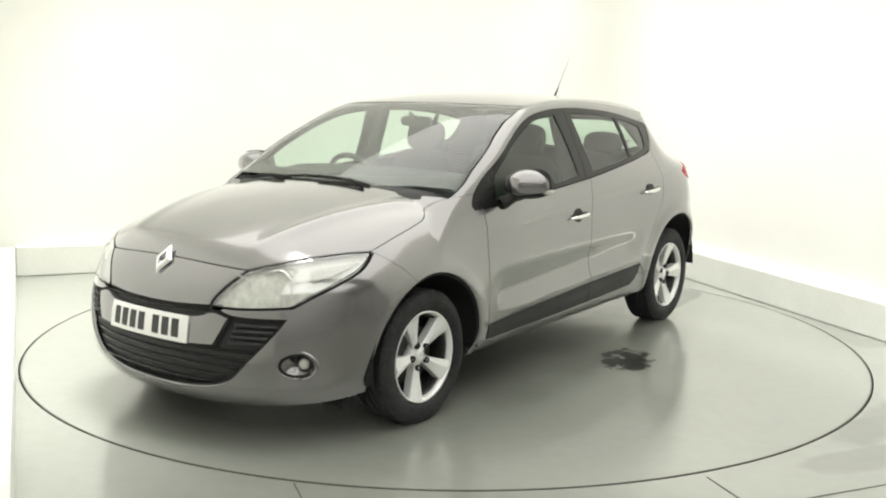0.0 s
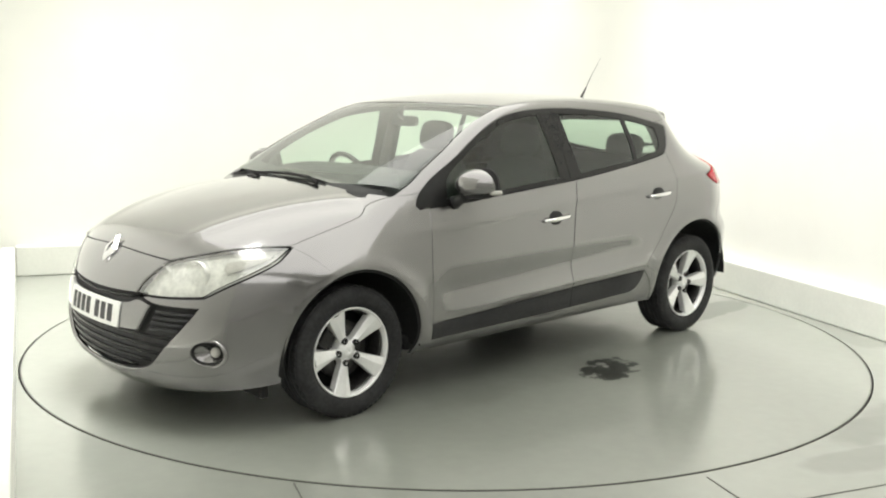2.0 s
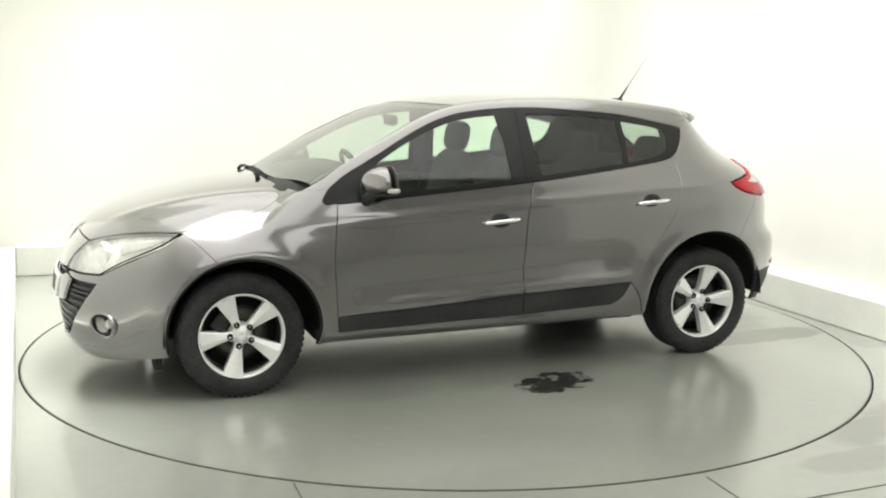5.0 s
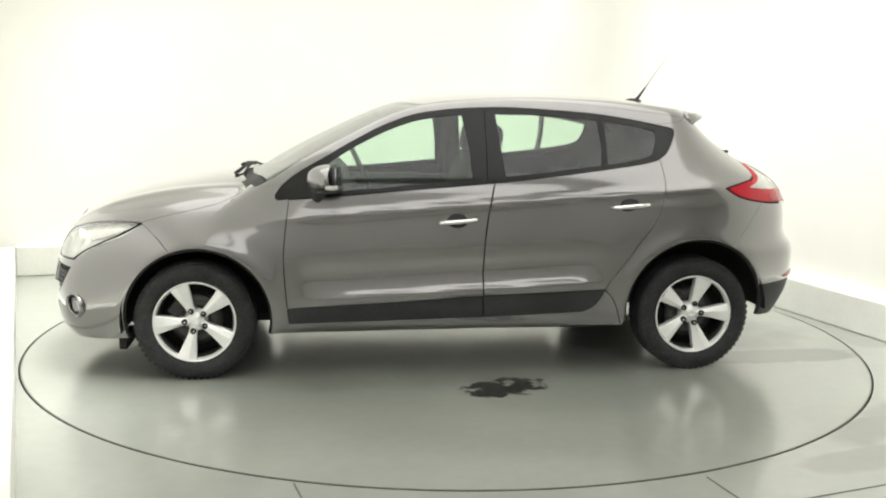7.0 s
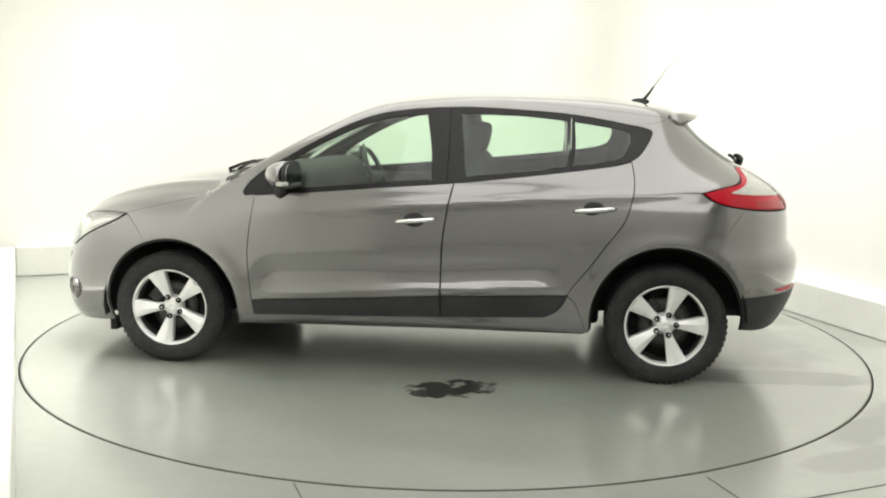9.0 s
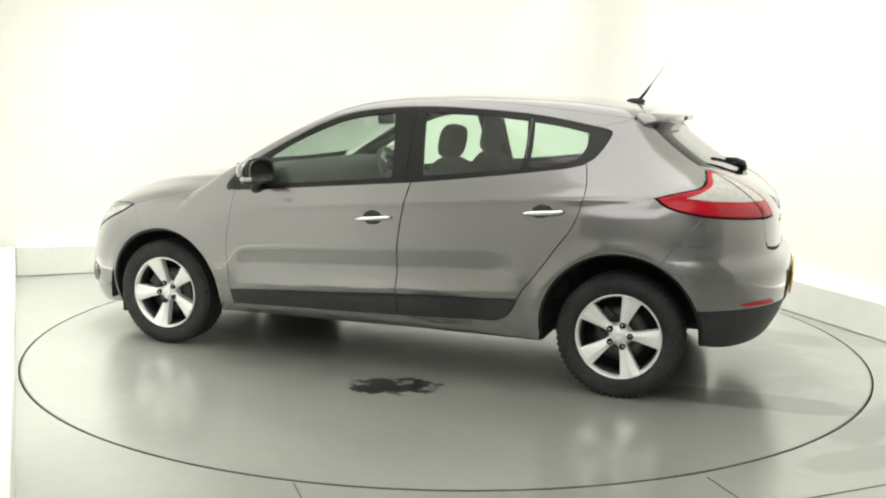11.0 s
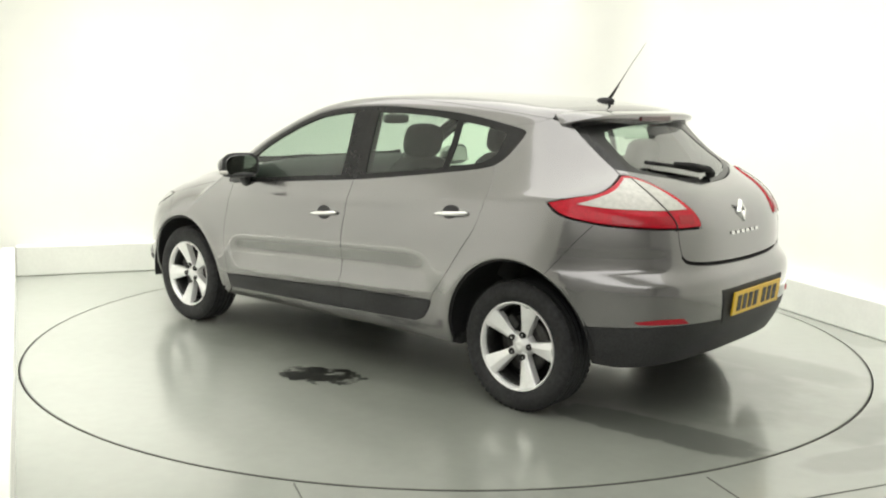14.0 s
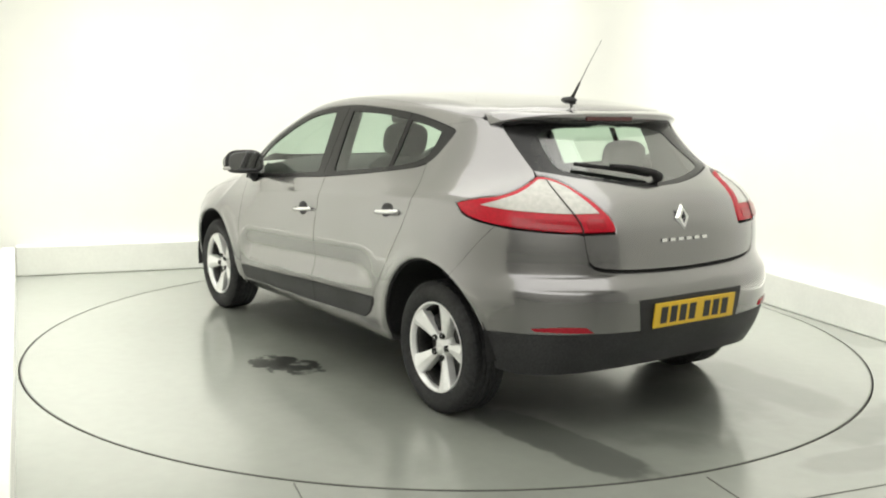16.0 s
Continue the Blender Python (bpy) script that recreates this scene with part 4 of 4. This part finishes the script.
        a = panel("indicator", inn, "front", M_CLEARLENS, None, "frosted indicator unit", lift=-0.012, rim=0.01, flange=0, mirror=True)
        a[0].parent, a[1].parent = body
        break
    return body


headlamps = lamp_front()
tips = headlamps[1]
for ang, z, r in ((24.5, 0.655, 0.058), (34.0, 0.680, 0.062)):
    p, n = on_body([ang], [z], "front")
    p, n = Vector(p[0]), Vector((1, 0.25, 0)).normalized()
    bm = bmesh.new()
    lathe(bm, [(0.012, -0.06), (r * 0.55, -0.045), (r * 0.85, -0.02), (r, 0.002), (r + 0.004, 0.002), (r + 0.003, -0.03), (0.012, -0.075)], 32)
    bmesh.ops.transform(bm, matrix=Matrix.Diagonal((1, -1, 1, 1)) @ Matrix.Translation(p - n * 0.038) @ n.to_track_quat("Y", "Z").to_matrix().to_4x4(), verts=bm.verts[:])
    bmesh.ops.recalc_face_normals(bm, faces=bm.faces[:])
    part("lamp_bowl", bm, M_REFLECTOR, tips)

tail = panel("tail_lamp", LAMP_R, "rear", M_RED, car, "red tail lamp with a clear upper band", gap=0.004, lift=0.006, rim=0.02, mirror=True)
band = outline(curve((54.0, 0.996), (48.0, 0.984), (42.0, 0.977), (34.0, 0.971), (26.0, 0.971)), curve((26.0, 0.971), (28.6, 1.014), (33.0, 1.067), (37.6, 1.095), (40.6, 1.098)), curve((40.6, 1.098), (44.4, 1.053), (48.5, 1.025), (54.0, 0.996)))
deep = outline(curve((46.0, 0.954), (38.0, 0.948), (31.6, 0.946)), curve((31.6, 0.946), (31.0, 0.912)), curve((31.0, 0.912), (38.0, 0.912), (46.0, 0.920)), curve((46.0, 0.920), (46.0, 0.954)))
deep2 = outline(curve((29.4, 0.949), (27.0, 0.949), (25.0, 0.949)), curve((25.0, 0.949), (24.6, 0.912)), curve((24.6, 0.912), (29.2, 0.912)), curve((29.2, 0.912), (29.4, 0.949)))
cutl = outline(curve((30.05, 0.889), (30.6, 0.93), (33.5, 1.0), (38.4, 1.10)), curve((38.7, 1.10), (33.8, 1.0), (30.9, 0.93), (30.35, 0.889)))
for nm, ln, mt, lf, lab in (("clear_band", band, M_CLEARLENS, 0.0085, "frosted clear reversing and indicator band"), ("reflector", deep, M_DEEPRED, 0.0085, "deep red reflector"), ("inner_reflector", deep2, M_DEEPRED, 0.0085, "deep red reflector"), ("lamp_joint", cutl, M_SEAL, 0.0100, "dark joint of the tailgate through the lamp")):
    q = panel(nm, ln, "rear", mt, None, lab, gap=0.0, lift=lf, rim=0.004, flange=0, mirror=True)
    q[0].parent, q[1].parent = tail
refl = outline(curve((28.0, 0.485), (33.0, 0.486), (40.0, 0.489)), curve((41.0, 0.498), (35.0, 0.508), (29.5, 0.506)), curve((29.5, 0.506), (28.0, 0.485)))
panel("bumper_reflector", refl, "rear", M_DEEPRED, car, "dark red bumper reflector", gap=0.0, lift=0.008, rim=0.01, flange=0, mirror=True)

# fog lamps in dished recesses
for s in (1, -1):
    p, n = on_body([39.5], [0.365], "front")
    p, n = Vector(p[0]), (Vector(n[0]) + Vector((0.6, 0, 0))).normalized()
    mm = Matrix.Diagonal((1, s, 1, 1)) @ Matrix.Translation(p) @ n.to_track_quat("Y", "Z").to_matrix().to_4x4()
    bm = bmesh.new()
    lathe(bm, [(0.078, -0.016), (0.075, -0.008), (0.068, -0.006), (0.060, -0.014), (0.048, -0.036), (0.0005, -0.042), (0.0005, -0.05), (0.07, -0.05)], 40)
    bmesh.ops.scale(bm, vec=(1.12, 1, 0.86), verts=bm.verts[:])
    bmesh.ops.transform(bm, matrix=mm, verts=bm.verts[:])
    bmesh.ops.recalc_face_normals(bm, faces=bm.faces[:])
    fog = part("fog_lamp", bm, M_PAINT, car, "round fog lamp in a dished bumper recess")
    bm = bmesh.new()
    lathe(bm, [(0.0005, 0.002), (0.012, 0.0), (0.019, -0.005), (0.022, -0.010), (0.022, -0.028), (0.0005, -0.028)], 32)
    bmesh.ops.transform(bm, matrix=mm @ Matrix.Translation((-0.020, -0.014, 0.004)), verts=bm.verts[:])
    bmesh.ops.recalc_face_normals(bm, faces=bm.faces[:])
    part("lens", bm, M_CLEARLENS, fog, "clear fog lamp lens")

# grille bars in the mouth
def on_nose(ang, z, lift):
    p, n = on_body([ang], [z], "front")
    return Vector(p[0] + n[0] * lift)


grille = next(o for o in car.children if o.name.startswith("lower_grille"))
for z, a in ((0.262, 18), (0.300, 23), (0.338, 26), (0.376, 28), (0.414, 30)):
    bm = bmesh.new()
    tube(bm, [on_nose(k * a / 8, z, -0.026) for k in range(-8, 9)], 0.0075, 6)
    part("grille_bar", bm, M_GLOSSBLACK, grille)
for s in (1, -1):
    for z, a0, a1 in ((0.452, 24, 32), (0.476, 24.5, 33.2), (0.500, 25, 34.4), (0.524, 25.5, 35.6)):
        bm = bmesh.new()
        tube(bm, [on_nose(s * (a0 + (a1 - a0) * k / 6), z, -0.014) for k in range(7)], 0.0085, 6)
        part("grille_bar", bm, M_TRIM, grille)
up = next(o for o in car.children if o.name.startswith("upper_grille"))
bm = bmesh.new()
tube(bm, [on_nose(k * 2.3, 0.562 + 0.0016 * abs(k), -0.015) for k in range(-8, 9)], 0.005, 6)
part("grille_bar", bm, M_GLOSSBLACK, up)


# number plates: the marks are plain bars
def plate(ang_way, z, tilt, back, mat, name, label):
    p, n = on_body([0.0], [z], ang_way)
    p = Vector(p[0])
    s = 1 if ang_way == "front" else -1
    bm = bmesh.new()
    box(bm, -0.26, 0.26, -0.004, 0.004, -0.0555, 0.0555, None, 0.002)
    base = Matrix.Translation((p.x + s * back, 0, z)) @ pose(0, 0, 0, 0, 0, 90 if s > 0 else -90) @ pose(0, 0, 0, tilt)
    ob = part(name, bm, mat, car, label, smooth=False, m=base)
    x = -0.222
    for k in range(7):
        bm = bmesh.new()
        w = 0.040
        box(bm, x, x + w, -0.0062, -0.0035, -0.037, 0.037, base)
        part("plate_mark", bm, M_INK, ob, smooth=False)
        x += w + 0.020 + (0.034 if k == 3 else 0)
    return ob


# the front plate bends with the nose
def plate_piece(y0, y1, z0, z1, name, mat, parent, label, lift):
    ya, yb = math.degrees(math.atan2(y0, 1.05)), math.degrees(math.atan2(y1, 1.05))
    line = [np.array(q) for q in ((ya, z0), (yb, z0), (yb, z1), (ya, z1))]
    return panel(name, line, "front", mat, parent, label, gap=0.0, lift=lift, rim=0.008, flange=0, cell=0.05)[0]


front_plate = plate_piece(-0.26, 0.26, 0.4285, 0.5395, "front_plate", M_WHITEPLATE, car, "white front number plate with dark marks", 0.011)
y = -0.222
for k in range(7):
    plate_piece(y, y + 0.040, 0.447, 0.521, "plate_mark", M_INK, front_plate, "", 0.0130)
    y += 0.060 + (0.034 if k == 3 else 0)
plate("rear", 0.537, 6, 0.012, M_YELLOWPLATE, "rear_plate", "yellow rear number plate with dark marks")


# badges: plain open lozenges
def lozenge(m, h, w, name, label):
    bm = bmesh.new()
    o = [(0, h), (w, 0), (0, -h), (-w, 0)]
    i = [(0.003, h * 0.50), (w * 0.42, 0.0), (-0.003, -h * 0.50), (-w * 0.42, 0.0)]
    va = [bm.verts.new((a, 0.0, b)) for a, b in o]
    vb = [bm.verts.new((a * 0.75, -0.012, b * 0.8)) for a, b in o]
    vc = [bm.verts.new((a, -0.012, b)) for a, b in i]
    vd = [bm.verts.new((a, 0.0, b)) for a, b in i]
    for s, t in ((va, vb), (vb, vc), (vc, vd)):
        for k in range(4):
            bm.faces.new((s[k], s[(k + 1) % 4], t[(k + 1) % 4], t[k]))
    bmesh.ops.recalc_face_normals(bm, faces=bm.faces)
    part(name, bm, M_CHROME, car, label, smooth=False, m=m)


p, n = on_body([0.0], [0.735], "front")
lozenge(Matrix.Translation((p[0][0] + 0.004, 0, 0.742)) @ pose(0, 0, 0, 0, 0, 90) @ pose(0, 0, 0, -38), 0.070, 0.050, "badge", "chrome lozenge badge")
p, n = on_body([0.0], [0.938], "rear")
lozenge(Matrix.Translation((p[0][0] - 0.003, 0, 0.938)) @ pose(0, 0, 0, 0, 0, -90) @ pose(0, 0, 0, -14), 0.060, 0.043, "badge", "chrome lozenge badge")
for k in range(6):
    yy = 0.135 - 0.052 * k
    p, n = on_body([math.degrees(math.atan2(yy, 0.98))], [0.848], "rear")
    bm = bmesh.new()
    box(bm, -0.016, 0.016, -0.002, 0.002, -0.0075, 0.0075, Matrix.Translation((p[0][0] - 0.003, yy, 0.848)) @ pose(0, 0, 0, 0, 0, -90) @ pose(0, 0, 0, -8), 0.001)
    part("model_mark", bm, M_CHROME, tailgate, "small chrome mark on the tailgate", smooth=False)

# door handles over shallow black domes, their colour standing for the cups' shade
for par, x, z in ((fd, -0.02, 0.822), (rd, -0.935, 0.902)):
    for i, s in ((0, 1), (1, -1)):
        p, n = on_body([x], [z], "side")
        p = Vector(p[0])
        sl = 0.07
        bm = bmesh.new()
        bmesh.ops.create_uvsphere(bm, u_segments=24, v_segments=12, radius=1.0)
        bmesh.ops.transform(bm, matrix=Matrix.Diagonal((1, s, 1, 1)) @ Matrix.Translation((x + 0.005, p.y - 0.001, z - 0.002)) @ Matrix.Diagonal((0.056, 0.0075, 0.042, 1)), verts=bm.verts[:])
        bmesh.ops.recalc_face_normals(bm, faces=bm.faces[:])
        part("handle_cup_shade", bm, M_TRIM, par[i], "black dome standing for the shade in the handle recess")
        bm = bmesh.new()
        pts = [(x + 0.105, p.y + 0.004, z - 0.010), (x + 0.09, p.y + 0.018, z - 0.008), (x + 0.05, p.y + 0.030, z - 0.004), (x, p.y + 0.033, z), (x - 0.05, p.y + 0.030, z + 0.004), (x - 0.09, p.y + 0.018, z + 0.008), (x - 0.105, p.y + 0.004, z + 0.010)]
        tube(bm, [(a, s * b, c) for a, b, c in pts], [0.007, 0.010, 0.0115, 0.012, 0.0115, 0.010, 0.007], 10)
        part("door_handle", bm, M_CHROME, par[i], "bright chrome door handle")

# door mirrors
for i, s in ((0, 1), (1, -1)):
    mm = Matrix.Diagonal((1, s, 1, 1))
    bm = bmesh.new()
    bmesh.ops.create_uvsphere(bm, u_segments=32, v_segments=18, radius=1.0)
    for v in bm.verts:
        c = v.co
        c.x = (c.x * 0.115 * (1 - 0.45 * max(0, c.y)) if c.x > 0 else c.x * 0.030)
        k = 1 - 0.16 * max(0, c.y)
        c.z = math.copysign(abs(c.z) ** 0.75, c.z) * 0.080 * k * (1.0 if c.z > 0 else 0.66)
        c.y = c.y * 0.122
    bmesh.ops.transform(bm, matrix=mm @ Matrix.Translation((0.640, 0.968, 1.036)) @ pose(0, 0, 0, 0, 4, -8), verts=bm.verts[:])
    bmesh.ops.recalc_face_normals(bm, faces=bm.faces[:])
    shell = part("door_mirror", bm, M_PAINT, car, "grey door mirror with a clear indicator")
    bm = bmesh.new()
    bmesh.ops.create_uvsphere(bm, u_segments=24, v_segments=12, radius=1.0)
    bmesh.ops.transform(bm, matrix=mm @ Matrix.Translation((0.638, 0.955, 0.990)) @ pose(0, 0, 0, 0, 4, -8) @ Matrix.Diagonal((0.070, 0.102, 0.018, 1)), verts=bm.verts[:])
    part("mirror_base", bm, M_TRIM, shell, "black mirror underside")
    bm = bmesh.new()
    tube(bm, [(0.70, s * 0.857, 0.945), (0.685, s * 0.892, 0.965), (0.66, s * 0.92, 0.985)], [0.034, 0.024, 0.02], 12)
    part("mirror_arm", bm, M_TRIM, shell, "black mirror arm")
    for name, mat, label, kx, x in (("mirror_bezel", M_TRIM, "black mirror bezel", 1.0, 0.612), ("mirror_glass", M_MIRROR, "mirror glass", 0.86, 0.606)):
        bm = bmesh.new()
        rim = [(0.118 * kx * math.copysign(abs(math.cos(q)) ** 0.6, math.cos(q)), kx * (0.082 if math.sin(q) > 0 else 0.056) * math.copysign(abs(math.sin(q)) ** 0.7, math.sin(q))) for q in (2 * math.pi * k / 32 for k in range(32))]
        slab(bm, rim, 0.0, 0.012, 0.003)
        bmesh.ops.transform(bm, matrix=mm @ Matrix.Translation((x, 0.968, 1.036)) @ pose(0, 0, 0, 0, 4, -8) @ pose(0, 0, 0, 0, 0, 90), verts=bm.verts[:])
        bmesh.ops.recalc_face_normals(bm, faces=bm.faces[:])
        part(name, bm, mat, shell, label, smooth=False)
    bm = bmesh.new()
    pillow(bm, 0.06, 0.05, 0.024, mm @ Matrix.Translation((0.630, 1.072, 1.008)) @ pose(0, 0, 0, 0, 0, -30))
    bmesh.ops.recalc_face_normals(bm, faces=bm.faces[:])
    part("mirror_indicator", bm, M_CLEARLENS, shell, "clear mirror indicator")

# roof spoiler
bm = bmesh.new()
rows = []
for k in range(-14, 15):
    u = k / 14
    y = 0.605 * u
    x0 = -1.385 + 0.070 * abs(u) ** 2.6
    x1 = -1.515 + 0.05 * abs(u) ** 2 + 0.10 * abs(u) ** 8
    z0 = float(on_body([x0 - 0.004], [y * 0.96], "top")[0][0][2])
    z1 = z0 - 0.014 - 0.012 * u * u - 0.012 * abs(u) ** 6
    d = 0.010 + 0.022 * (1 - u * u)
    sec = [(x0, z0 + 0.001), ((x0 * 2 + x1) / 3, z0 - 0.003), ((x0 + 2 * x1) / 3, z0 - 0.008), (x1 + 0.005, z1 + 0.001), (x1 + 0.001, z1 - 0.002), (x1, z1 - 0.006), (x1 + 0.006, z1 - d), (x1 + 0.010, z1 - d - 0.003), (x1 + 0.035, z1 - d - 0.018), (x0 - 0.015, z0 - 0.085)]
    rows.append([bm.verts.new((a, y, b)) for a, b in sec])
for a, b in zip(rows, rows[1:]):
    for i in range(10):
        bm.faces.new((a[i], a[(i + 1) % 10], b[(i + 1) % 10], b[i]))
bm.faces.new(rows[0])
bm.faces.new(rows[-1][::-1])
bmesh.ops.recalc_face_normals(bm, faces=bm.faces)
spoiler = part("roof_spoiler", bm, M_PAINT, car, "grey roof spoiler over the rear screen")
bm = bmesh.new()
box(bm, -1.5165, -1.495, -0.15, 0.15, 1.350, 1.372, None, 0.004)
part("high_brake_lamp", bm, M_DIMRED, spoiler, "dark red high brake lamp", smooth=False)

# aerial
bm = bmesh.new()
pillow(bm, 0.105, 0.045, 0.036, Matrix.Translation((-1.215, 0, 1.446)), 2.2)
aerial = part("aerial_foot", bm, M_TRIM, car, "black aerial foot on the roof")
bm = bmesh.new()
tube(bm, [(-1.235, 0, 1.455), (-1.262, 0, 1.49), (-1.292, 0, 1.535)], [0.010, 0.007, 0.0045], 8)
tube(bm, [(-1.292, 0, 1.535), (-1.36, 0, 1.635), (-1.435, 0, 1.735)], [0.0022, 0.0014, 0.0008], 6)
part("aerial_rod", bm, M_SEAL, aerial, "thin black aerial rod")

# wipers
def on_top(x, y, lift):
    p, n = on_body([x], [y], "top")
    return Vector(p[0] + n[0] * lift)


for y0, y1, x0, x1 in ((0.34, -0.34, 1.095, 1.085), (-0.20, -0.66, 1.10, 1.03)):
    bm = bmesh.new()
    tube(bm, [on_top(x0 + (x1 - x0) * k / 10, y0 + (y1 - y0) * k / 10, 0.006 + 0.008 * math.sin(math.pi * k / 10)) for k in range(11)], 0.007, 8)
    tube(bm, [on_top(x0 + 0.05, y0, 0.01), on_top(x0 + 0.02, y0 - 0.1, 0.02), on_top((x0 + x1) / 2 + 0.01, (y0 + y1) / 2, 0.022)], [0.011, 0.009, 0.007], 8)
    part("wiper", bm, M_SEAL, car, "black windscreen wiper")
bm = bmesh.new()
def on_tail(a, z, lift):
    p, n = on_body([a], [z], "rear")
    return Vector(p[0] + n[0] * lift)
tube(bm, [on_tail(-3, 1.088, 0.012), on_tail(0, 1.092, 0.036), on_tail(8, 1.112, 0.04), on_tail(16, 1.13, 0.03)], [0.026, 0.018, 0.014, 0.010], 10)
tube(bm, [on_tail(0, 1.10, 0.012), on_tail(10, 1.122, 0.014), on_tail(20, 1.14, 0.014), on_tail(29, 1.155, 0.012)], 0.009, 8)
part("rear_wiper", bm, M_SEAL, tailgate, "black rear wiper")

# ---- the cabin ----
bm = bmesh.new()
for s in (1, -1):
    box(bm, -0.90, 0.90, s * 0.735 - 0.02, s * 0.735 + 0.02, 0.28, 0.945, None, 0.015)
    box(bm, -1.25, -0.88, s * 0.735 - 0.02, s * 0.735 + 0.02, 0.76, 0.985, None, 0.015)
box(bm, -0.90, 0.90, -0.74, 0.74, 0.28, 0.33)
box(bm, -1.62, -1.25, -0.49, 0.49, 0.30, 0.98, None, 0.03)
box(bm, -1.62, -1.25, -0.70, 0.70, 0.78, 0.98, None, 0.03)
box(bm, 1.02, 1.08, -0.72, 0.72, 0.72, 0.90)
part("cabin_tub", bm, M_CABIN, car, "charcoal cabin floor and door trims", smooth=False)
bm = bmesh.new()
pillow(bm, 0.64, 1.42, 0.40, Matrix.Translation((0.82, 0, 0.85)) @ pose(0, 0, 0, 0, 8, 0), 6.0)
pillow(bm, 0.22, 0.40, 0.14, Matrix.Translation((0.62, -0.37, 0.975)), 3.5)
part("dashboard", bm, M_CABIN, car, "charcoal dashboard")
bm = bmesh.new()
pts = [Vector((0.19 * math.cos(2 * math.pi * k / 28), 0.19 * math.sin(2 * math.pi * k / 28), 0)) for k in range(29)]
mm = Matrix.Translation((0.40, -0.37, 0.94)) @ pose(0, 0, 0, 0, -65, 0)
tube(bm, [mm @ p for p in pts], 0.016, 8)
tube(bm, [mm @ Vector((0, -0.18, 0)), mm @ Vector((0, 0, -0.03)), mm @ Vector((0, 0.18, 0))], [0.02, 0.05, 0.02], 8)
tube(bm, [mm @ Vector((0, 0, -0.02)), mm @ Vector((0, 0, -0.25))], 0.04, 8)
part("steering_wheel", bm, M_CABIN, car, "charcoal three-spoke steering wheel")


def seat(x, y, w, name="front_seat", lean=-14):
    bm = bmesh.new()
    pillow(bm, 0.52, w, 0.20, Matrix.Translation((x + 0.22, y, 0.50)) @ pose(0, 0, 0, 0, -8, 0), 4)
    pillow(bm, 0.17, w, 0.66, Matrix.Translation((x - 0.10, y, 0.80)) @ pose(0, 0, 0, 0, lean, 0), 4)
    ob = part(name, bm, M_FABRIC, car, "charcoal fabric seat")
    return ob


def headrest(ob, x, y, z, w=0.27, h=0.19):
    bm = bmesh.new()
    pillow(bm, 0.11, w, h, Matrix.Translation((x, y, z)) @ pose(0, 0, 0, 0, -12, 0), 3.2)
    hr = part("headrest", bm, M_FABRIC, ob)
    bm = bmesh.new()
    for s in (1, -1):
        tube(bm, [(x, y + s * 0.07, z - 0.04), (x + 0.015, y + s * 0.07, z - 0.2)], 0.007, 8)
    part("headrest_posts", bm, M_CHROME, hr, "chrome headrest posts")


for y in (0.37, -0.37):
    st = seat(-0.10, y, 0.50)
    headrest(st, -0.27, y, 1.21)
bench = seat(-0.98, 0.0, 1.30, "rear_bench", -20)
for y in (0.40, -0.40):
    headrest(bench, -1.22, y, 1.16, 0.27, 0.16)
bm = bmesh.new()
pillow(bm, 0.03, 0.22, 0.06, Matrix.Translation((0.30, 0, 1.315)), 4)
tube(bm, [(0.31, 0, 1.33), (0.36, 0, 1.36)], 0.012, 8)
part("cabin_mirror", bm, M_CABIN, car, "charcoal rear-view mirror")
for s in (1, -1):
    bm = bmesh.new()
    tube(bm, [(-0.165, s * 0.775, 0.95), (-0.165, s * 0.70, 1.18), (-0.16, s * 0.62, 1.40)], [0.05, 0.045, 0.04], 8)
    tube(bm, [(-0.165, s * 0.60, 1.36), (-0.15, s * 0.70, 1.05), (-0.12, s * 0.70, 0.6)], 0.012, 6)
    part("centre_pillar", bm, M_CABIN, car, "charcoal inner pillar and belt")
    # trim inside the rear pillar, behind the quarter pane
    q = panel("rear_pillar_trim", outline(curve((-1.06, 1.05), (-1.10, 1.20), (-1.09, 1.35)), curve((-1.09, 1.35), (-1.25, 1.33)), curve((-1.25, 1.33), (-1.36, 1.20), (-1.40, 1.05)), curve((-1.40, 1.05), (-1.06, 1.05))), "side", M_CABIN, car, "charcoal trim inside the rear pillar", lift=-0.05, rim=0, cell=0.08)[0]
    if s < 0:
        q.data.transform(Matrix.Diagonal((1, -1, 1, 1)))
        q.data.flip_normals()

def motions():
    spin = [(t, pose(0, 0, 0, 0, 0, a)) for t, a in TURN]
    walk(turntable, spin)
    walk(car, [(t, m @ pose(CAR_X, CAR_Y, 0.0)) for t, m in spin])


motions()
